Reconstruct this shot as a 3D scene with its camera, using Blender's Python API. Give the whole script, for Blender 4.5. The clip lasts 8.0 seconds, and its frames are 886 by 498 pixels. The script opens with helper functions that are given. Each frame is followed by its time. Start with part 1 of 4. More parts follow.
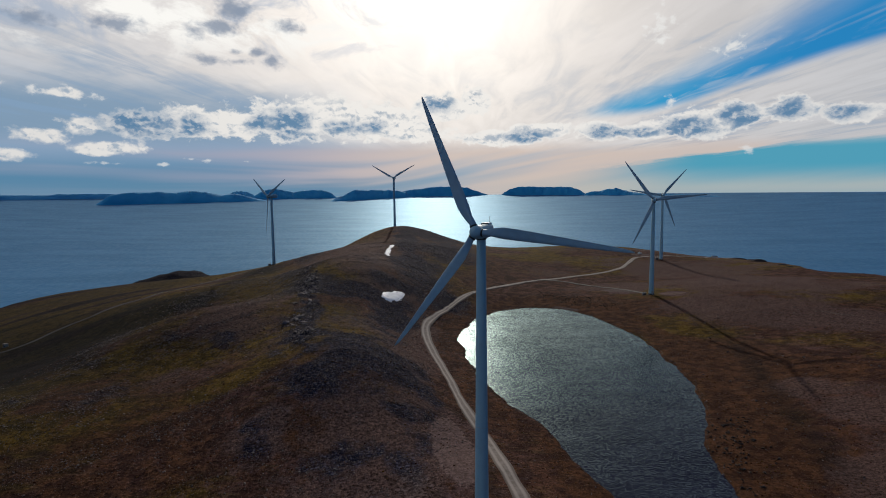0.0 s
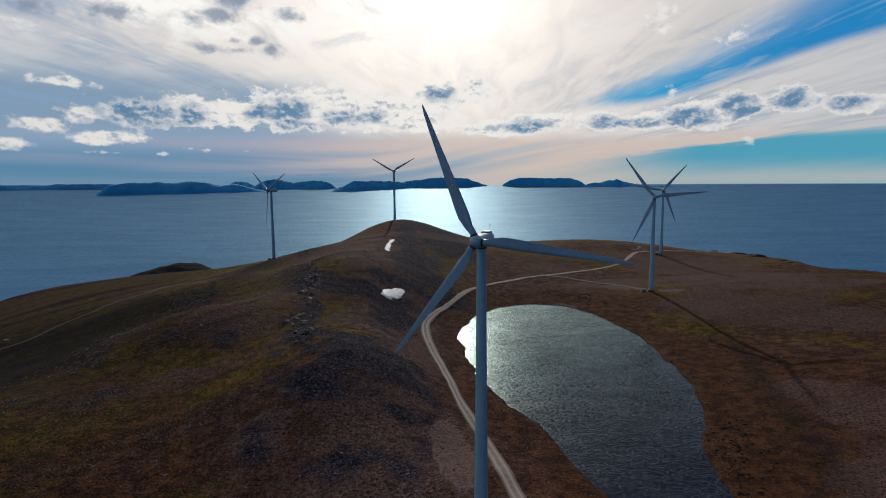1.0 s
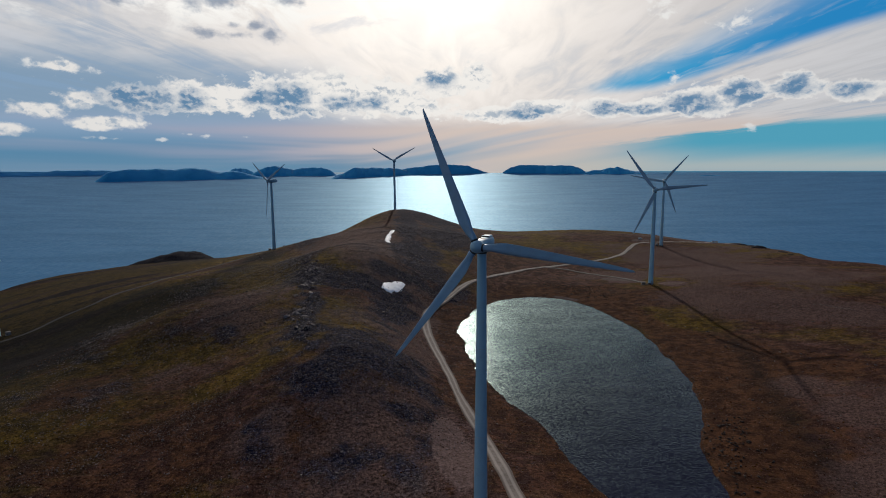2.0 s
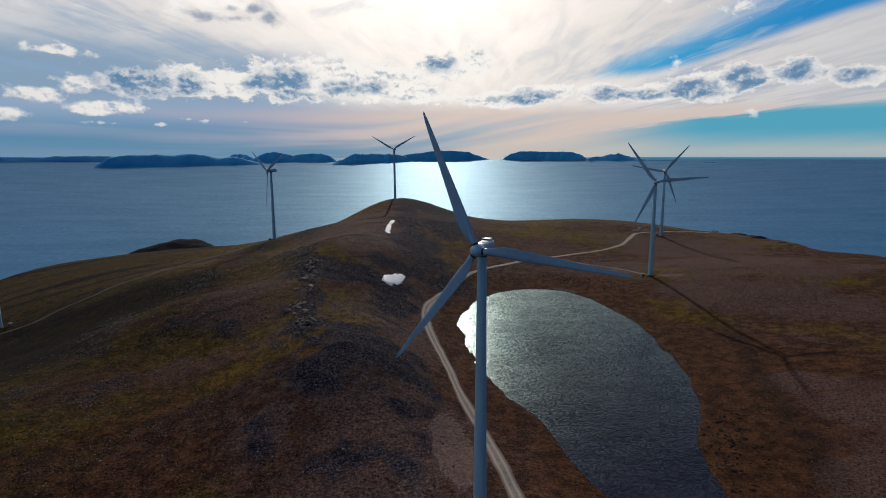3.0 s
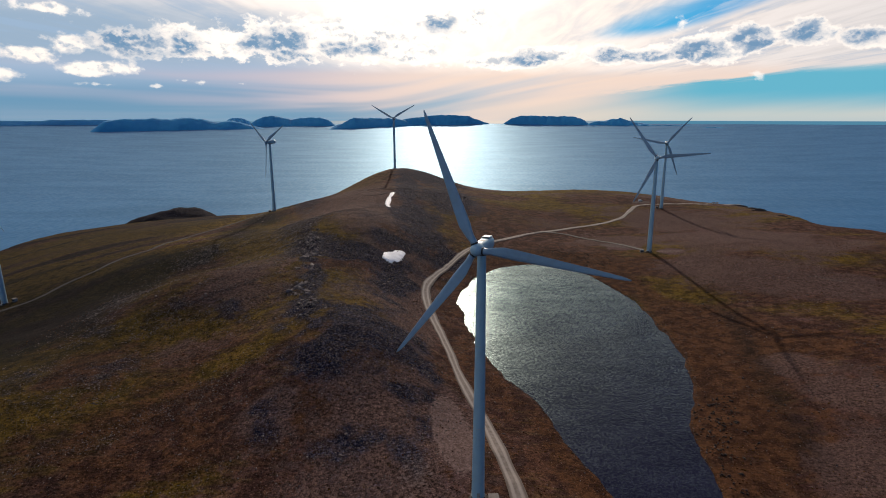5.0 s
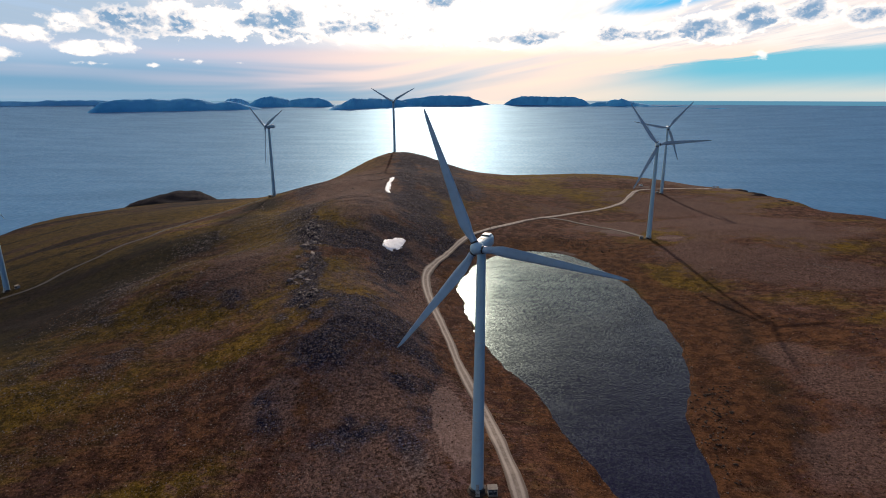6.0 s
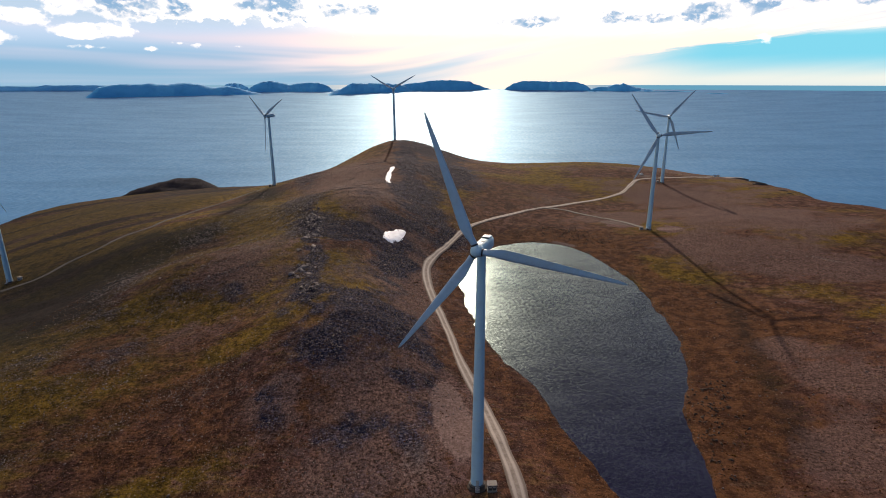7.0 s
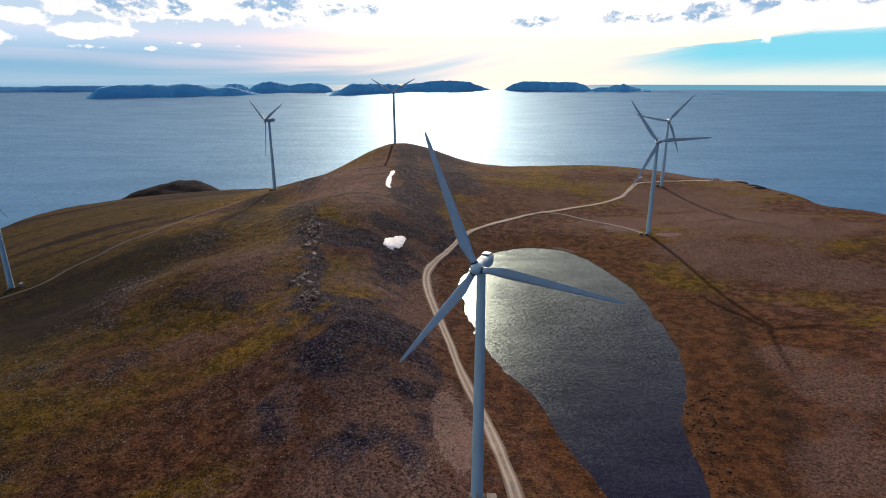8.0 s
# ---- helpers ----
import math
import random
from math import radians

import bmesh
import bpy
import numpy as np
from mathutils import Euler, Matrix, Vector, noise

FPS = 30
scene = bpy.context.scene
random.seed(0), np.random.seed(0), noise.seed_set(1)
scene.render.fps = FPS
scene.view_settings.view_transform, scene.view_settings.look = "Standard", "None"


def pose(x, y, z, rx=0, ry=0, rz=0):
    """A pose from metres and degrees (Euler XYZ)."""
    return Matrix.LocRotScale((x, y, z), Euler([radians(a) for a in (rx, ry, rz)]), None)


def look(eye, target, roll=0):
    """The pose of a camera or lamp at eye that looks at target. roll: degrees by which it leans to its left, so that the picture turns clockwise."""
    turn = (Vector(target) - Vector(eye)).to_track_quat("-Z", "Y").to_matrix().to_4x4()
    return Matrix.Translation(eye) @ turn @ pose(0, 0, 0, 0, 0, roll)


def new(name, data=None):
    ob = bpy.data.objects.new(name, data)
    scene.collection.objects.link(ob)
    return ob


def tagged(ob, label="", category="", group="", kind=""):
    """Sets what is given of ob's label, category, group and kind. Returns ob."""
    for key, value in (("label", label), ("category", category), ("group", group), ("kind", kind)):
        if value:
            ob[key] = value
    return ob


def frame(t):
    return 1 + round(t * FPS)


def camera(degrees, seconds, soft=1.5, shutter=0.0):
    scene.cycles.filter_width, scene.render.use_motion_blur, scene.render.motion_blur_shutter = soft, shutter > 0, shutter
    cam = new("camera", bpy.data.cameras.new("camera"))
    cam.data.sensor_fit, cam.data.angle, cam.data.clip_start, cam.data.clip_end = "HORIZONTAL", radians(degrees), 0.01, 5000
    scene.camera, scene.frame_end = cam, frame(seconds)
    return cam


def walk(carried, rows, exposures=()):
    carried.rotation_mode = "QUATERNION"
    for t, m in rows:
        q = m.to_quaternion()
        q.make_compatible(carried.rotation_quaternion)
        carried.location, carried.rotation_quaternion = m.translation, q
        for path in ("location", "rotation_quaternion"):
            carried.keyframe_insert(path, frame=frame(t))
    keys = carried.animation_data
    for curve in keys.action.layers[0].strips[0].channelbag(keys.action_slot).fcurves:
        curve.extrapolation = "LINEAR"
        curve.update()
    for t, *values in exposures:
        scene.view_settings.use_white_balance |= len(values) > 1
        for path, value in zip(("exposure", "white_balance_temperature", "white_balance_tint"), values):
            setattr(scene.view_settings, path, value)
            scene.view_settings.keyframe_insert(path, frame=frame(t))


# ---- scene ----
cam = camera(76.5, 8.0, 1.0)
PATH = [
    (0, (-9.802, -153.469, 90.961), (-9.811, -151.480, 90.757), -0.53),
    (0.5, (-9.826, -153.082, 93.482), (-9.836, -151.093, 93.270), -0.45),
    (1, (-9.851, -152.761, 95.960), (-9.860, -150.775, 95.722), -0.38),
    (1.5, (-9.875, -152.502, 98.400), (-9.884, -150.519, 98.138), -0.32),
    (3, (-9.948, -152.033, 105.575), (-9.958, -150.061, 105.241), -0.16),
    (3.5, (-9.973, -151.961, 107.943), (-9.982, -149.994, 107.581), -0.12),
    (4, (-9.997, -151.923, 110.311), (-10.007, -149.962, 109.919), -0.08),
    (4.5, (-10.021, -151.912, 112.687), (-10.031, -149.958, 112.262), -0.05),
    (6, (-10.095, -151.990, 119.936), (-10.104, -150.059, 119.413), -0.00),
    (6.5, (-10.119, -152.033, 122.417), (-10.129, -150.112, 121.862), 0.00),
    (7, (-10.143, -152.077, 124.944), (-10.153, -150.161, 124.371), 0.00),
    (7.5, (-10.168, -152.115, 127.523), (-10.177, -150.199, 126.949), -0.00),
    (8, (-10.192, -152.141, 130.162), (-10.202, -150.225, 129.588), -0.01),
]
walk(cam, [(t, look(eye, target, roll)) for t, eye, target, roll in PATH],
     exposures=[(0, -1.32, 6400, 8), (1.5, -1.32, 6400, 8), (3.5, -1.16, 6550, 9), (4.5, -0.95, 6850, 11), (6.5, -0.37, 7450, 15), (7.2, -0.2, 7600, 15), (8, -0.18, 7700, 15)])
# ---------------------------------------------------------------- the lie of the land
# landforms: centre x, y, spread x, y and height over the base slope
LANDFORMS = [
    (-89, 746, 68, 86, 49.1),
    (-104, 502, 118, 147, 57.4),
    (-87, 270, 44, 89, 38.3),
    (-58, 100, 34, 49, 22.7),
    (-160, 176, 49, 38, 26.0),
    (-358, 385, 101, 164, 32.6),
    (-195, 71, 102, 81, 37.3),
    (32, 175, 74, 137, 12.9),
    (248, 287, 104, 83, 16.8),
    (221, 66, 65, 76, 18.9),
    (413, 693, 89, 112, -17.4),
    (171, 641, 127, 139, 20.3),
    (-208, 288, 77, 65, 26.8),
    (-79, -175, 204, 122, 29.9),
    (-500, 613, 162, 139, 17.7),
    (-10, 7, 34, 30, 6.9),
    (4, 746, 82, 60, 4.6),]
LAKE_LEVEL, LAKE_X, LAKE_Y = -5.5, 65.0, 150.0
SEA_LEVEL = -110.0
# reach of the lake round its middle and of the plateau round (0, 250), at even turns anticlockwise from east
LAKE_REACH = [50.5, 52.0, 55.0, 63.5, 73.5, 88.6, 110.4, 141.4, 154.6, 147.4, 127.9, 108.3, 94.0, 79.6, 69.0, 64.6, 60.1, 59.9, 61.0, 63.2, 68.8, 77.3, 90.0, 126.9, 174.5, 109.1, 85.8, 72.9, 62.5, 56.5, 52.0, 49.0]
RIM_REACH = [450, 436, 422, 426, 486, 559, 565, 523, 495, 484, 492, 517, 511, 566, 664, 728, 751, 664, 607, 589, 580, 592, 605, 616, 625, 634, 641, 643, 645, 648, 650, 648, 645, 643, 641, 614, 577, 540, 510, 480]


def ring(values, angle):
    """Smooth closed curve through values spread evenly over the turn."""
    v = np.asarray(values, float)
    n = len(v)
    a = (angle / (2 * np.pi) * n) % n
    i = np.floor(a).astype(int)
    f = a - i
    p0, p1, p2, p3 = v[(i - 1) % n], v[i % n], v[(i + 1) % n], v[(i + 2) % n]
    return 0.5 * (2 * p1 + (p2 - p0) * f + (2 * p0 - 5 * p1 + 4 * p2 - p3) * f ** 2 + (3 * p1 - p0 - 3 * p2 + p3) * f ** 3)


def grain(x, y, size, seed=0):
    """Value noise from -1 to 1 over cells of that size."""
    x, y = np.asarray(x, float) / size + seed * 17.3, np.asarray(y, float) / size - seed * 9.1
    i, j = np.floor(x), np.floor(y)
    u, v = x - i, y - j
    u, v = u * u * (3 - 2 * u), v * v * (3 - 2 * v)

    def cell(a, b):
        s = np.sin(a * 127.1 + b * 311.7 + seed * 74.7) * 43758.5453
        return (s - np.floor(s)) * 2 - 1
    return (cell(i, j) * (1 - u) + cell(i + 1, j) * u) * (1 - v) + (cell(i, j + 1) * (1 - u) + cell(i + 1, j + 1) * u) * v


def rough(x, y, size, seed=0, octaves=4):
    return sum(grain(x, y, size / 2 ** k, seed + k) / 2 ** k for k in range(octaves))


def shore(x, y):
    """Distance out from the lake's edge in metres (negative over the water)."""
    dx, dy = x - LAKE_X, y - LAKE_Y
    r = np.hypot(dx, dy)
    return (r - ring(LAKE_REACH, np.arctan2(dy, dx))) * 0.8 + 1.2 * rough(x, y, 14, 3) + 0.7 * rough(x, y, 4.5, 33, 2)


# dark blots of bare scree: middle x, y, half widths across and along, turn in degrees
SCREE = [(-171, 507, 9, 60, 14), (-132, 300, 12, 62, 15), (-110, 240, 11, 19, 14), (-27, 715, 35, 59, 1), (-58, 560, 9, 75, 4), (-6, 531, 25, 60, 0),
         (-37, 382, 15, 48, 3), (-29, 325, 15, 29, 2), (-39, 276, 17, 13, 4), (-69, 228, 28, 10, 9), (-44, 209, 7, 32, 5), (-7, 296, 13, 17, 0)]
SCREE += [(-93, 173, 6, 46, 14), (-92, 132, 6, 23, 16), (-83, 103, 7, 19, 16), (-61, 80, 10, 11, 12), (-49, 104, 17, 18, 9), (-29, 103, 10, 14, 4),
          (-16, 67, 5, 22, 2), (-28, 58, 8, 6, 5), (-46, 25, 11, 5, 12), (-218, 177, 11, 25, 32), (-156, 142, 8, 5, 26), (-196, 127, 9, 6, 34)]
SCREE += [(-198, 80, 9, 8, 39), (-161, 14, 6, 5, 42), (-128, 139, 9, 9, 22), (-156, 85, 9, 9, 32), (-79, 41, 6, 6, 20), (-21, 23, 4, 5, 4), (-200, 274, 13, 12, 24)]
# plant cover, in the same terms: olive grass, rust-red bog and heath, mauve gravelly heath; last, a trough's shade
# painted dark
OLIVE = [(-10, 429, 18, 60, 0), (12, 366, 37, 38, -2), (66, 530, 42, 70, -6), (181, 542, 37, 50, -15), (124, 630, 48, 60, -10), (-149, 270, 14, 90, 18),
         (-68, 151, 20, 30, 11), (-481, 515, 75, 60, 35), (-361, 308, 36, 33, 37)]
OLIVE += [(-318, 458, 77, 35, 27), (278, 266, 37, 38, -35), (132, 71, 10, 17, -32), (151, 227, 26, 27, -23), (217, 134, 23, 21, -38), (-225, 97, 11, 49, 41), (-83, 265, 17, 28, 10)]
RUST = [(41, 519, 34, 70, -4), (-167, 85, 28, 31, 33), (-119, 56, 30, 21, 28), (-155, 33, 32, 18, 38), (-112, 24, 29, 19, 30), (-61, 42, 14, 17, 15),
        (145, 157, 22, 35, -27), (114, 61, 20, 39, -30), (183, 119, 32, 20, -35), (121, 276, 28, 41, -17), (-56, 300, 7, 37, 6)]
MAUVE = [(241, 477, 55, 48, -22), (258, 337, 63, 63, -29), (207, 253, 57, 33, -28), (241, 212, 41, 24, -35), (151, 98, 23, 13, -33), (163, 64, 21, 10, -39),
         (134, 22, 16, 17, -40), (-121, 458, 32, 80, 10), (-82, 352, 21, 80, 8), (-127, 164, 21, 32, 20), (-40, 32, 16, 21, 9), (-34, 8, 15, 7, 8)]
MAUVE += [(-132, 98, 15, 13, 26), (-22, 57, 6, 38, 3), (-10, 37, 5, 23, 0), (-79, 41, 12, 9, 20), (-28, 180, 11, 58, 3), (164, 372, 28, 19, -18)]
SHADED_TROUGH = [(-205, 445, 16, 34, 18), (-202, 359, 17, 49, 21), (-210, 295, 21, 26, 24), (-232, 270, 25, 27, 28), (-245, 239, 22, 36, 31), (-260, 203, 28, 42, 35),
       (-254, 151, 25, 44, 39)]
CRAG_Y, CRAG_X = [100, 129, 151, 174, 202, 237, 277, 300], [-77, -84, -94, -96, -99, -106, -116, -122]


def spots(x, y, rows, floor=0.0):
    """How deep a place lies in the nearest of some ragged oval patches: 1 at the middle, falling to the floor outside."""
    u0, v0 = x + 5 * rough(x, y, 24, 11), y + 7 * rough(x, y, 28, 14)
    best = np.full(np.shape(x), floor)
    for cx, cy, a, b, turn in rows:
        c, s = math.cos(radians(turn)), math.sin(radians(turn))
        best = np.maximum(best, 1.25 - 0.62 * np.hypot(((u0 - cx) * c + (v0 - cy) * s) / a, ((v0 - cy) * c - (u0 - cx) * s) / b))
    return np.clip(best, floor, 1)


def scree(x, y):
    """How stony the ground is, 0 to 1: ragged blots of broken scree along the ridge."""
    x, y = np.asarray(x, float), np.asarray(y, float)
    best = spots(x, y, SCREE, -0.4)
    return np.clip(best + (0.55 * rough(x, y, 17, 12, 3) + 0.5 * rough(x, y, 6, 13, 2)) * np.interp(y, [150, 330], [1.0, 0.45]) * np.clip(best + 0.5, 0, 1), 0, 1)


def crag(x, y):
    """The low broken outcrop along the crest, 0 to 1."""
    x, y = np.asarray(x, float), np.asarray(y, float)
    d = (x - np.interp(y, CRAG_Y, CRAG_X)) / 5.5
    return np.exp(-d * d) * np.clip((y - 95) / 20, 0, 1) * np.clip((305 - y) / 30, 0, 1) * np.clip(0.35 + 0.9 * rough(x, y, 30, 51, 2), 0, 1)


def height(x, y):
    x, y = np.asarray(x, float), np.asarray(y, float)
    z = -26.67 + 37.60 * x / 500 + -0.11 * y / 500
    for cx, cy, sx, sy, up in LANDFORMS:
        z = z + up * np.exp(-0.5 * (((x - cx) / sx) ** 2 + ((y - cy) / sy) ** 2))
    stony = scree(x, y)
    z = z + 0.5 * rough(x, y, 42, 5) + 0.22 * rough(x, y, 9, 7, 3) + stony * (0.5 * np.abs(rough(x, y, 12, 9)) + 0.3 * rough(x, y, 5, 2, 2)) + crag(x, y) * (3.2 * np.abs(rough(x, y, 9, 41, 3)) + 0.8)
    # shore of the lake and its bed
    d = shore(x, y)
    bank = LAKE_LEVEL + 0.45 * np.tanh(np.maximum(d, 0) / 0.8) + 0.055 * np.maximum(d, 0) + 0.35 * np.minimum(d, 0)
    w = np.where(d > 0, np.exp(-(np.maximum(d, 0) / 24) ** 2), 1.0)
    z = z * (1 - w) + np.maximum(bank, LAKE_LEVEL - 4) * w
    # the plateau's edge and the fall to the sea
    r = np.hypot(x, y - 250)
    s = np.maximum(r - ring(RIM_REACH, np.arctan2(y - 250, x)) - 6 * rough(x, y, 40, 8), 0)
    z = z - np.where(s < 70, s ** 2 / 170, 28.8 + (s - 70) * 0.82)
    # low knoll past the left-hand slope
    u, v = x + 552, y - 998
    knoll = -71 - 0.0035 * u ** 2 * np.where(u < 0, 0.55, 1.6) - 0.004 * v ** 2 + 3.5 * rough(x, y, 28, 4)
    z = np.maximum(z, knoll)
    return np.maximum(z, SEA_LEVEL - 14 + 3 * rough(x, y, 60, 6))
# ---------------------------------------------------------------- sky, sun and light
SUN_AZ, SUN_EL = -1.0, 24.0


def node(nt, kind, ins=None, **props):
    n = nt.nodes.new(kind)
    for k, v in props.items():
        setattr(n, k, v)
    for k, v in (ins or {}).items():
        if isinstance(v, bpy.types.NodeSocket):
            nt.links.new(v, n.inputs[k])
        else:
            n.inputs[k].default_value = v
    return n


def calc(nt, op, a, b=0.0, c=0.0, clamp=False):
    return node(nt, "ShaderNodeMath", {0: a, 1: b, 2: c}, operation=op, use_clamp=clamp).outputs[0]


def step(nt, v, lo, hi, to0=0.0, to1=1.0):
    n = node(nt, "ShaderNodeMapRange", {"Value": v, "From Min": lo, "From Max": hi, "To Min": to0, "To Max": to1})
    n.interpolation_type = "SMOOTHSTEP"
    return n.outputs[0]


def blend(nt, f, a, b, kind="MIX"):
    n = node(nt, "ShaderNodeMix", data_type="RGBA", blend_type=kind)
    for i, v in ((0, f), (6, a), (7, b)):
        if isinstance(v, bpy.types.NodeSocket):
            nt.links.new(v, n.inputs[i])
        else:
            n.inputs[i].default_value = v if i == 0 else (*v[:3], 1)
    return n.outputs[2]


def ramp(nt, v, stops):
    n = node(nt, "ShaderNodeValToRGB", {0: v})
    e = n.color_ramp.elements
    for i, (p, c) in enumerate(stops):
        el = e[i] if i < 2 else e.new(p)
        el.position = p
        el.color = (*c, 1) if isinstance(c, tuple) else (c, c, c, 1)
    return n.outputs[0]


def noise_tex(nt, vec, scale, detail=4.0, rough_=0.55, distort=0.0, out=0):
    return node(nt, "ShaderNodeTexNoise", {"Vector": vec, "Scale": scale, "Detail": detail, "Roughness": rough_, "Distortion": distort}).outputs[out]


# clouds: bearing, height above the level, half width and half height, in degrees
BILLOWS = [(-27.9, 6.1, 3.4, 1.4), (-24.0, 6.4, 3.3, 1.7), (-20.1, 6.5, 3.5, 1.6), (-15.9, 6.8, 3.7, 1.9), (-11.1, 7.3, 4.9, 2.3), (-6.1, 6.7, 4.5, 1.9),
           (-2.5, 5.9, 2.9, 1.1), (-0.2, 8.3, 3.1, 1.4), (-32.4, 5.8, 1.9, 0.8), (-35.5, 4.9, 2.3, 0.8), (-30.4, 4.0, 3.0, 0.7), (-37.5, 3.3, 1.4, 0.6),
           (5.2, 5.2, 5.0, 0.8), (9.6, 5.8, 3.9, 0.8), (15.0, 5.8, 3.2, 1.0), (19.1, 5.6, 4.1, 0.8), (24.4, 6.0, 3.2, 1.4), (27.2, 6.3, 2.2, 1.2),
           (31.0, 6.6, 2.4, 1.2), (35.3, 6.0, 2.2, 1.0), (2.9, 8.8, 1.7, 1.3), (-33.4, 8.5, 1.5, 0.4)]
THICK = [(-28.1, 6.4, 2.7, 1.1), (-25.9, 5.3, 1.8, 0.4), (-23.7, 6.2, 1.1, 1.0), (-15.7, 6.5, 2.2, 1.4), (-12.8, 5.4, 3.2, 0.4), (-18.0, 6.6, 0.9, 0.9),
         (-0.8, 8.7, 1.5, 0.8), (8.0, 5.3, 2.0, 0.5), (15.8, 5.6, 2.0, 0.6), (18.6, 5.4, 1.4, 0.4), (23.5, 5.7, 2.0, 0.8), (27.2, 6.3, 1.6, 0.9),
         (30.8, 6.6, 1.5, 0.9), (34.9, 6.1, 1.7, 0.6), (-10.6, 6.4, 1.4, 0.6), (-7.3, 6.4, 1.3, 0.5)]
SOFT = [(-19.6, 16.4, 2.2, 0.9), (-21.4, 14.9, 2.2, 0.7), (-23.3, 14.4, 1.2, 0.7), (-14.8, 15.5, 1.5, 0.6), (-22.5, 12.2, 1.6, 0.5), (-19.3, 12.1, 1.2, 0.4),
        (-16.5, 12.1, 1.1, 0.7), (-17.8, 12.9, 0.8, 0.4), (-19.8, 12.9, 0.8, 0.3), (-35.3, 14.0, 2.2, 0.6), (-29.8, 14.3, 2.1, 0.7)]

WISPS = [(-30.6, 2.7, 1.5, 0.2), (-26.5, 2.65, 1.0, 0.22), (-24.0, 3.15, 1.1, 0.17), (-22.7, 3.05, 0.9, 0.2), (-19.4, 3.0, 0.6, 0.18), (21.3, 7.9, 0.9, 0.9), (26.5, 12.4, 2.0, 1.0), (20.4, 14.6, 1.8, 1.6), (28.0, 3.4, 1.0, 0.5), (-34.0, 8.4, 3.5, 0.7)]


def make_sky():
    world = bpy.data.worlds.new("sky")
    scene.world = world
    world.use_nodes = True
    nt = world.node_tree
    nt.nodes.clear()
    way = node(nt, "ShaderNodeTexCoord").outputs["Generated"]
    x, y, z = node(nt, "ShaderNodeSeparateXYZ", {0: way}).outputs
    az = calc(nt, "MULTIPLY", calc(nt, "ARCTAN2", x, y), 57.2958)
    el = calc(nt, "MULTIPLY", calc(nt, "ARCSINE", z), 57.2958)
    up = calc(nt, "MAXIMUM", z, 0.012)
    px, py = calc(nt, "DIVIDE", x, up), calc(nt, "DIVIDE", y, up)
    # angle from the sun, as a soft glow
    sd = Vector((math.sin(radians(SUN_AZ)) * math.cos(radians(SUN_EL)), math.cos(radians(SUN_AZ)) * math.cos(radians(SUN_EL)), math.sin(radians(SUN_EL))))
    near = node(nt, "ShaderNodeVectorMath", {0: way, 1: sd}, operation="DOT_PRODUCT").outputs["Value"]
    off = calc(nt, "MULTIPLY", calc(nt, "ARCCOSINE", calc(nt, "MINIMUM", near, 1.0)), 57.2958)
    glow = calc(nt, "POWER", 2.71828, calc(nt, "MULTIPLY", calc(nt, "POWER", calc(nt, "DIVIDE", off, 11.0), 2.0), -1.0))
    wide = calc(nt, "POWER", 2.71828, calc(nt, "MULTIPLY", calc(nt, "POWER", calc(nt, "DIVIDE", off, 33.0), 2.0), -1.0))
    clear = node(nt, "ShaderNodeTexSky", sky_type="NISHITA", sun_disc=False, sun_elevation=radians(SUN_EL), sun_rotation=radians(SUN_AZ),
                 altitude=300.0, air_density=1.0, dust_density=0.6, ozone_density=2.0).outputs[0]
    clear = blend(nt, 1.0, clear, SKY_TINT, "MULTIPLY")
    # high streaks of cirrus that run with the wind, over the flat of the sky
    s = calc(nt, "SUBTRACT", px, calc(nt, "MULTIPLY", py, 0.05))
    flat = node(nt, "ShaderNodeCombineXYZ", {0: s, 1: calc(nt, "MULTIPLY", py, 0.16), 2: 0.0}).outputs[0]
    streak = noise_tex(nt, flat, 1.1, 5.0, 0.52, 0.6)
    fine = noise_tex(nt, flat, 3.6, 5.0, 0.58, 1.0)
    here = node(nt, "ShaderNodeCombineXYZ", {0: az, 1: el, 2: 0.0}).outputs[0]
    bend = node(nt, "ShaderNodeCombineXYZ", {0: calc(nt, "MULTIPLY", az, 0.7), 1: el, 2: 0.0}).outputs[0]
    soft = calc(nt, "SUBTRACT", noise_tex(nt, node(nt, "ShaderNodeCombineXYZ", {0: calc(nt, "MULTIPLY", az, 0.3), 1: el, 2: 2.0}).outputs[0], 0.2, 5.0, 0.58, 0.4), 0.5)

    def curve(pts):
        """Height in degrees of a line through (bearing, height) points."""
        lo, hi = pts[0][0], pts[-1][0]
        u = calc(nt, "DIVIDE", calc(nt, "SUBTRACT", az, lo), hi - lo, 0.0, True)
        return calc(nt, "MULTIPLY", ramp(nt, u, [((p[0] - lo) / (hi - lo), p[1] / 20.0) for p in [pts[0], pts[-1]] + pts[1:-1]]), 20.0)

    # the veil: white about the sun, thin and grey-blue far from it
    veil = blend(nt, wide, VEIL_FAR, VEIL_NEAR)
    veil = blend(nt, step(nt, az, 6.0, 30.0), veil, blend(nt, wide, (11.0, 11.4, 12.4), (18.0, 16.2, 15.0)))
    comb = calc(nt, "ADD", calc(nt, "MULTIPLY", calc(nt, "SUBTRACT", streak, 0.5), 1.0), calc(nt, "MULTIPLY", calc(nt, "SUBTRACT", fine, 0.5), 0.7))
    veil = node(nt, "ShaderNodeVectorMath", {0: veil, "Scale": step(nt, comb, -0.25, 0.25, 0.92, 1.08)}, operation="SCALE").outputs[0]
